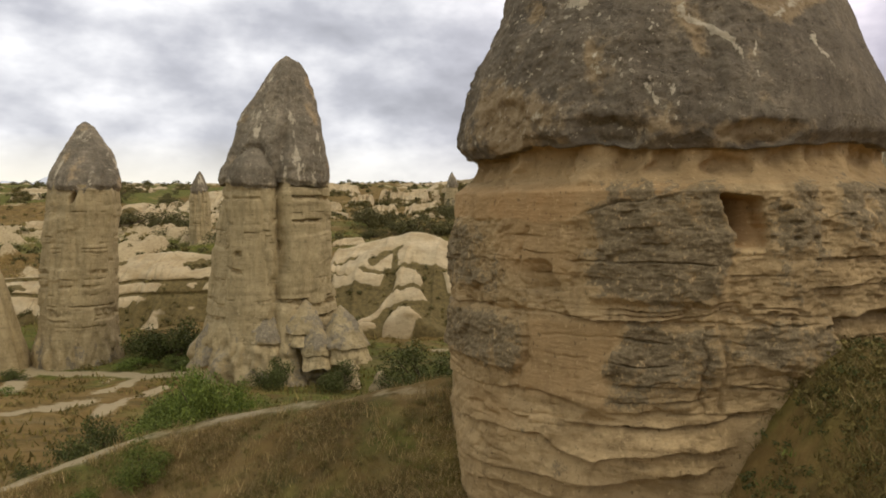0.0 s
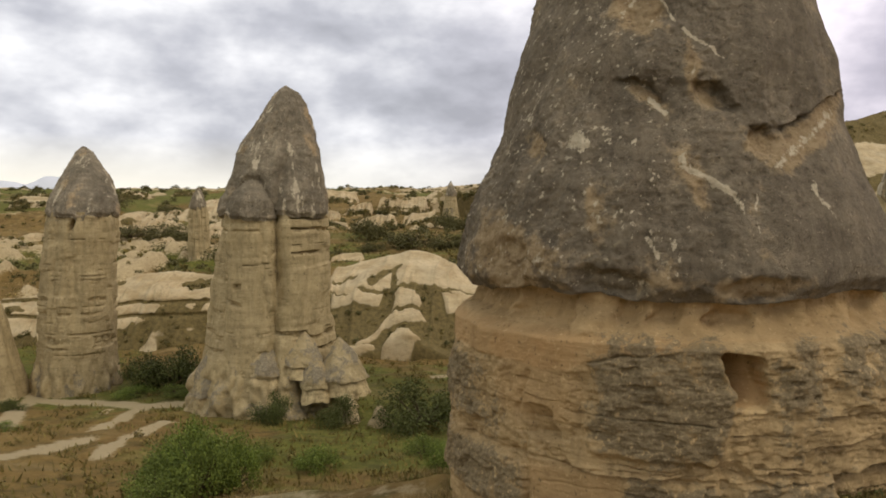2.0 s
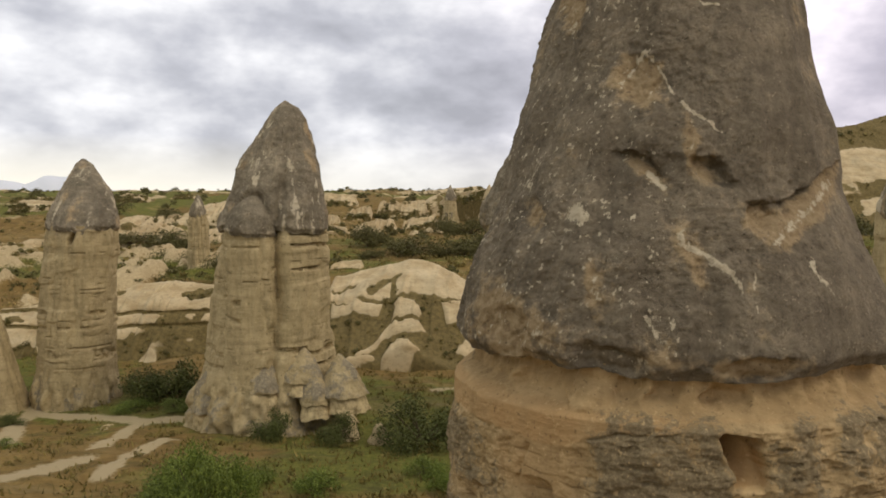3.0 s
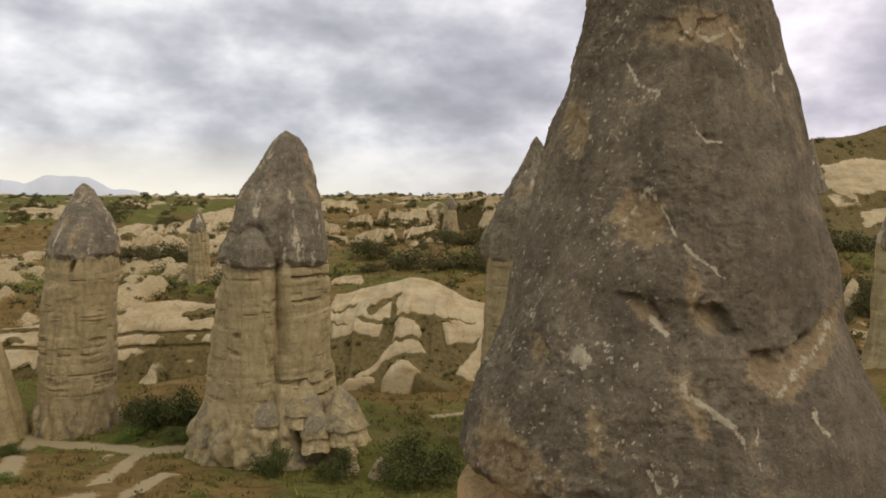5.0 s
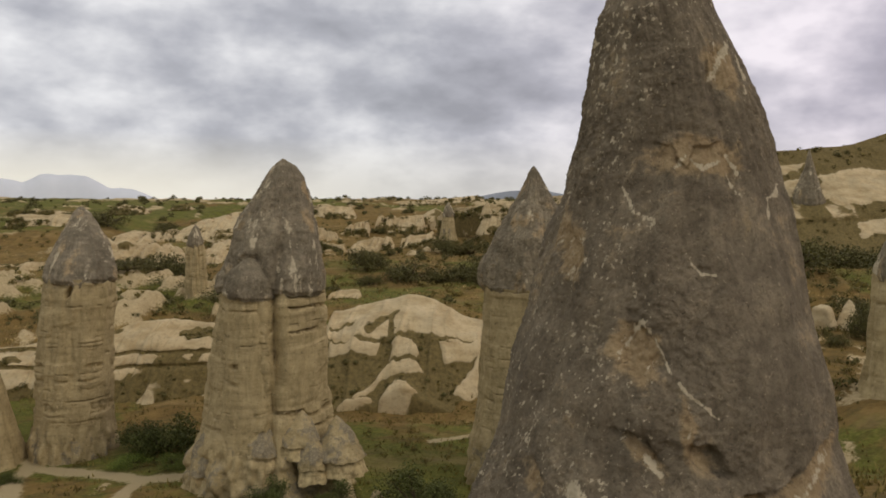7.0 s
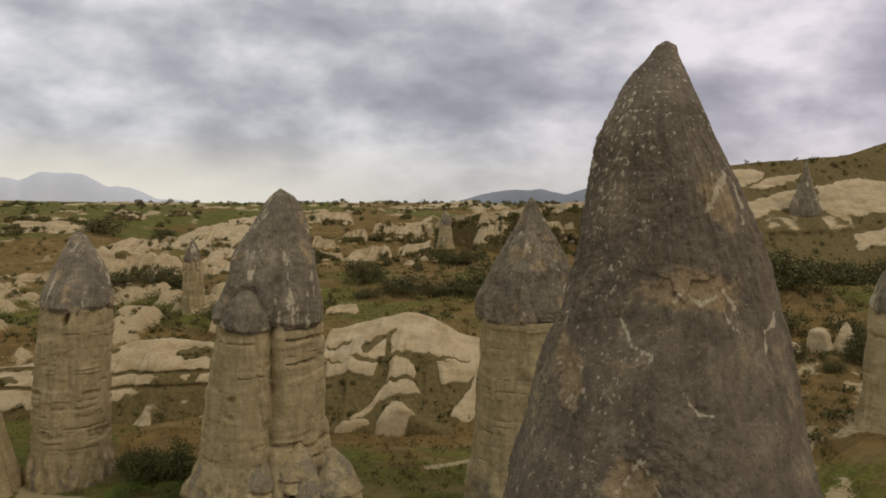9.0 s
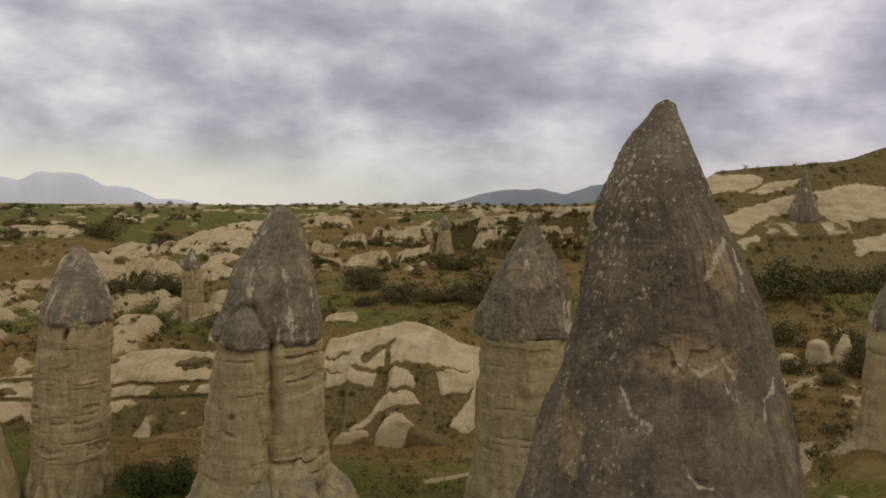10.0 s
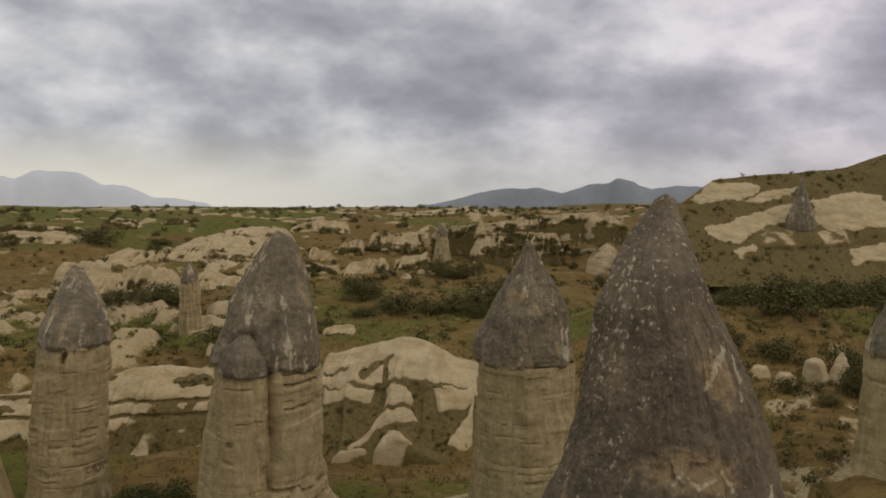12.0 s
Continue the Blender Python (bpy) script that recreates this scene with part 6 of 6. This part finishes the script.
# ---- grass and low scrub ----
def tufts(name, xs, ys, height, spread, blades, width, material, seed, label, bend=0.35):
    rng = np.random.default_rng(seed)
    zs = ground_height(xs, ys)[0]
    n = len(xs) * blades
    base = np.repeat(np.stack([xs, ys, zs], 1), blades, 0)
    base[:, :2] += rng.normal(size=(n, 2)) * spread
    h = np.repeat(height * rng.uniform(0.5, 1.4, len(xs)), blades) * rng.uniform(0.5, 1.1, n)
    lean = rng.normal(size=(n, 2)) * bend
    a = rng.uniform(0, np.pi, n)
    side = np.stack([np.cos(a), np.sin(a), np.zeros(n)], 1) * (width * rng.uniform(0.6, 1.3, n))[:, None]
    tip = base + np.stack([lean[:, 0] * h, lean[:, 1] * h, h], 1)
    tri = np.stack([base - side - [0, 0, 0.05], base + side - [0, 0, 0.05], tip], 1)
    me = bpy.data.meshes.new(name)
    me.vertices.add(n * 3)
    me.vertices.foreach_set("co", tri.reshape(-1).astype(np.float32))
    me.loops.add(n * 3)
    me.loops.foreach_set("vertex_index", np.arange(n * 3, dtype=np.int32))
    me.polygons.add(n)
    me.polygons.foreach_set("loop_start", (np.arange(n) * 3).astype(np.int32))
    me.update(calc_edges=True)
    me.materials.append(material)
    tagged(new(name, me), label, "grass", kind="stuff")


rng = np.random.default_rng(21)
n = 1300
xs, ys = rng.uniform(-17, 2, n), rng.uniform(16, 33, n)
keep = np.abs(ys - spur_axis(xs) - 0.2) > 0.7
tufts("dry_grass", xs[keep], ys[keep], 0.30, 0.18, 16, 0.014, STALK, 22, "dry brown grass on the near spur")
n = 420
xs, ys = rng.normal(9.0, 3.2, n), rng.normal(12.8, 3.0, n)
tufts("dry_grass", xs, ys, 0.20, 0.16, 14, 0.006, SCRUB, 23, "dry stalky grass on the bank by the rock")
a, r = np.radians(rng.uniform(-33, 32, 9000)), np.exp(rng.uniform(math.log(42), math.log(320), 9000))
xs, ys = r * np.sin(a), r * np.cos(a)
lie = ground_height(xs, ys)
mask = (lie[1] < 0.3) & (lie[3] < 0.2) & ((ys > 105) | (rng.random(len(xs)) < 0.35))
tufts("low_scrub", xs[mask], ys[mask], 0.42, 0.6, 8, 0.11, SCRUB, 26, "low dark scrub over the valley slopes")
xs, ys = xs + rng.normal(size=len(xs)) * 4, ys + rng.normal(size=len(xs)) * 4
mask = mask & (ys > 112)
tufts("straw_scrub", xs[mask], ys[mask], 0.38, 0.6, 7, 0.09, STALK, 27, "straw-coloured dry scrub over the valley slopes")


def scrub_blobs(name, xs, ys, size, leaves, seed, material, label, zs=None):
    """Far low bushes too many to count: one mesh of small leaf clumps."""
    rng = np.random.default_rng(seed)
    zs = ground_height(xs, ys)[0] if zs is None else zs
    n = len(xs)
    r = np.repeat(size * rng.uniform(0.4, 1.4, n), leaves)
    c = np.repeat(np.stack([xs, ys, zs], 1), leaves, 0)
    v = rng.normal(size=(n * leaves, 3))
    v /= np.linalg.norm(v, axis=1)[:, None]
    p = c + v * (r * rng.random(n * leaves) ** 0.4)[:, None] * np.array([1, 1, 0.7]) + np.array([0, 0, 1]) * (0.45 * r)[:, None]
    u = rng.normal(size=p.shape)
    u /= np.linalg.norm(u, axis=1)[:, None]
    w = np.cross(u, v)
    s = ((0.33 if leaves < 36 else 0.21) * r * rng.uniform(0.6, 1.3, len(r)))[:, None]
    quad = np.stack([p - u * s, p + w * s * 0.8, p + u * s, p - w * s * 0.8], 1)
    me = bpy.data.meshes.new(name)
    k = len(p)
    me.vertices.add(k * 4)
    me.vertices.foreach_set("co", quad.reshape(-1).astype(np.float32))
    me.loops.add(k * 4)
    me.loops.foreach_set("vertex_index", np.arange(k * 4, dtype=np.int32))
    me.polygons.add(k)
    me.polygons.foreach_set("loop_start", (np.arange(k) * 4).astype(np.int32))
    me.update(calc_edges=True)
    me.materials.append(material)
    tagged(new(name, me), label, "shrubs", kind="stuff")


rng = np.random.default_rng(51)
a, r = np.radians(rng.uniform(-33, 30, 520)), np.concatenate([rng.uniform(300, 470, 330), rng.uniform(440, 500, 190)])
scrub_blobs("plateau_trees", r * np.sin(a), r * np.cos(a), 1.5, 80, 52, LEAF_FAR, "far dark trees and bushes dotted over the plateau")
a, r = np.radians(rng.uniform(-33, 31, 1700)), rng.uniform(135, 330, 1700)
xs, ys = r * np.sin(a), r * np.cos(a)
clump = fbm(xs / 18, ys / 18, 9.0, 3, 0.5, 66) > -0.05
scrub_blobs("slope_scrub", xs[clump], ys[clump], 0.75, 30, 53, SCRUB, "olive bushes scattered over the valley slopes")
a, r = np.radians(rng.uniform(-33, 31, 350)), rng.uniform(140, 300, 350)
scrub_blobs("dark_scrub", r * np.sin(a), r * np.cos(a), 1.1, 64, 54, LEAF_FAR, "small dark bushes scattered over the valley slopes")
a, r = np.radians(rng.uniform(-33, 2, 500)), rng.uniform(44, 112, 500)
xs, ys = r * np.sin(a), r * np.cos(a)
clear = ground_height(xs, ys)[3] < 0.15
scrub_blobs("valley_scrub", xs[clear], ys[clear], 0.45, 40, 55, SCRUB, "low olive bushes on the valley floor")
for n, (seed, mat_, tall, name, label) in enumerate([(61, STALK, 0.30, "straw_tufts", "soft straw-coloured tufts on the near ground"), (62, SCRUB, 0.26, "olive_tufts", "soft olive tufts on the near ground"), (63, LEAF, 0.20, "green_tufts", "small green herbs on the near ground")]):
    m = (7000, 6500, 1500)[n]
    more = (m // 40, m // 2, m)[n]
    xs = np.concatenate([rng.uniform(-18, 3, m), rng.normal(9.0, 3.4, more)])
    ys = np.concatenate([rng.uniform(15, 34, m), rng.normal(12.8, 3.0, more)])
    mottle = fbm(xs / 2.0, ys / 2.0, 3.0 * n, 3, 0.5, 90 + n) > (-0.15, -0.1, 0.1)[n]
    clear = (np.abs(ys - spur_axis(xs) - 0.2) > 0.9) | (xs > 0)
    keep = mottle & clear
    tufts(name, xs[keep], ys[keep], 0.45 * tall, 0.16, 30, 0.010, mat_, seed, label, 1.1)

for seed, mat_, size, m, name, label in ((71, SCRUB, 0.16, 700, "bank_scrub", "low olive brush on the bank by the rock"), (72, LEAF_DARK, 0.14, 620, "bank_herbs", "dark green herbs on the bank by the rock"), (73, SCRUB, 0.15, 500, "spur_scrub", "low brown brush over the near spur")):
    xs, ys = (rng.uniform(-16, 2, m), rng.uniform(18, 32, m)) if seed == 73 else (rng.normal(9.0, 3.2, m), rng.normal(13.5, 3.0, m))
    clear = (np.abs(ys - spur_axis(xs) - 0.2) > 0.9) | (xs > 0)
    scrub_blobs(name, xs[clear], ys[clear], size, 40, seed, mat_, label)
for seed, mat_, size, m, name, label in ((74, SCRUB, 0.65, 620, "right_scrub", "low olive scrub on the slope beside the chimneys"), (75, LEAF_FAR, 0.85, 260, "right_bushes", "dull green bushes on the slope beside the chimneys")):
    xs, ys = rng.uniform(24, 80, m), rng.uniform(72, 138, m)
    scrub_blobs(name, xs, ys, size, 44, seed, mat_, label)
xs, ys = rng.uniform(-100, -44, 300), rng.uniform(132, 188, 300)
low_lying = ground_height(xs, ys)[1] < 0.4
scrub_blobs("hollow_bushes", xs[low_lying], ys[low_lying], 1.0, 50, 76, LEAF_FAR, "dark low bushes between pale humps")
xs, ys = rng.uniform(66, 165, 1300), rng.uniform(222, 275, 1300)
scrub_blobs("hill_scrub", xs, ys, 0.9, 18, 58, SCRUB, "olive and brown bushes over the dry hilltop")
pts = np.concatenate(BUSHY)
pts = pts[rng.choice(len(pts), 5200, replace=False)]
scrub_blobs("ridge_scrub", pts[:, 0], pts[:, 1], 0.0034 * np.minimum(pts[:, 1], 230), 18, 56, SCRUB, "low olive scrub growing on the tuff ridges", pts[:, 2] - 0.1)
pts = pts[rng.choice(len(pts), 900, replace=False)]
scrub_blobs("ridge_bushes", pts[:, 0], pts[:, 1], 0.0048 * np.minimum(pts[:, 1], 230), 60, 57, LEAF_FAR, "small dark bushes growing on the tuff ridges", pts[:, 2] - 0.1)
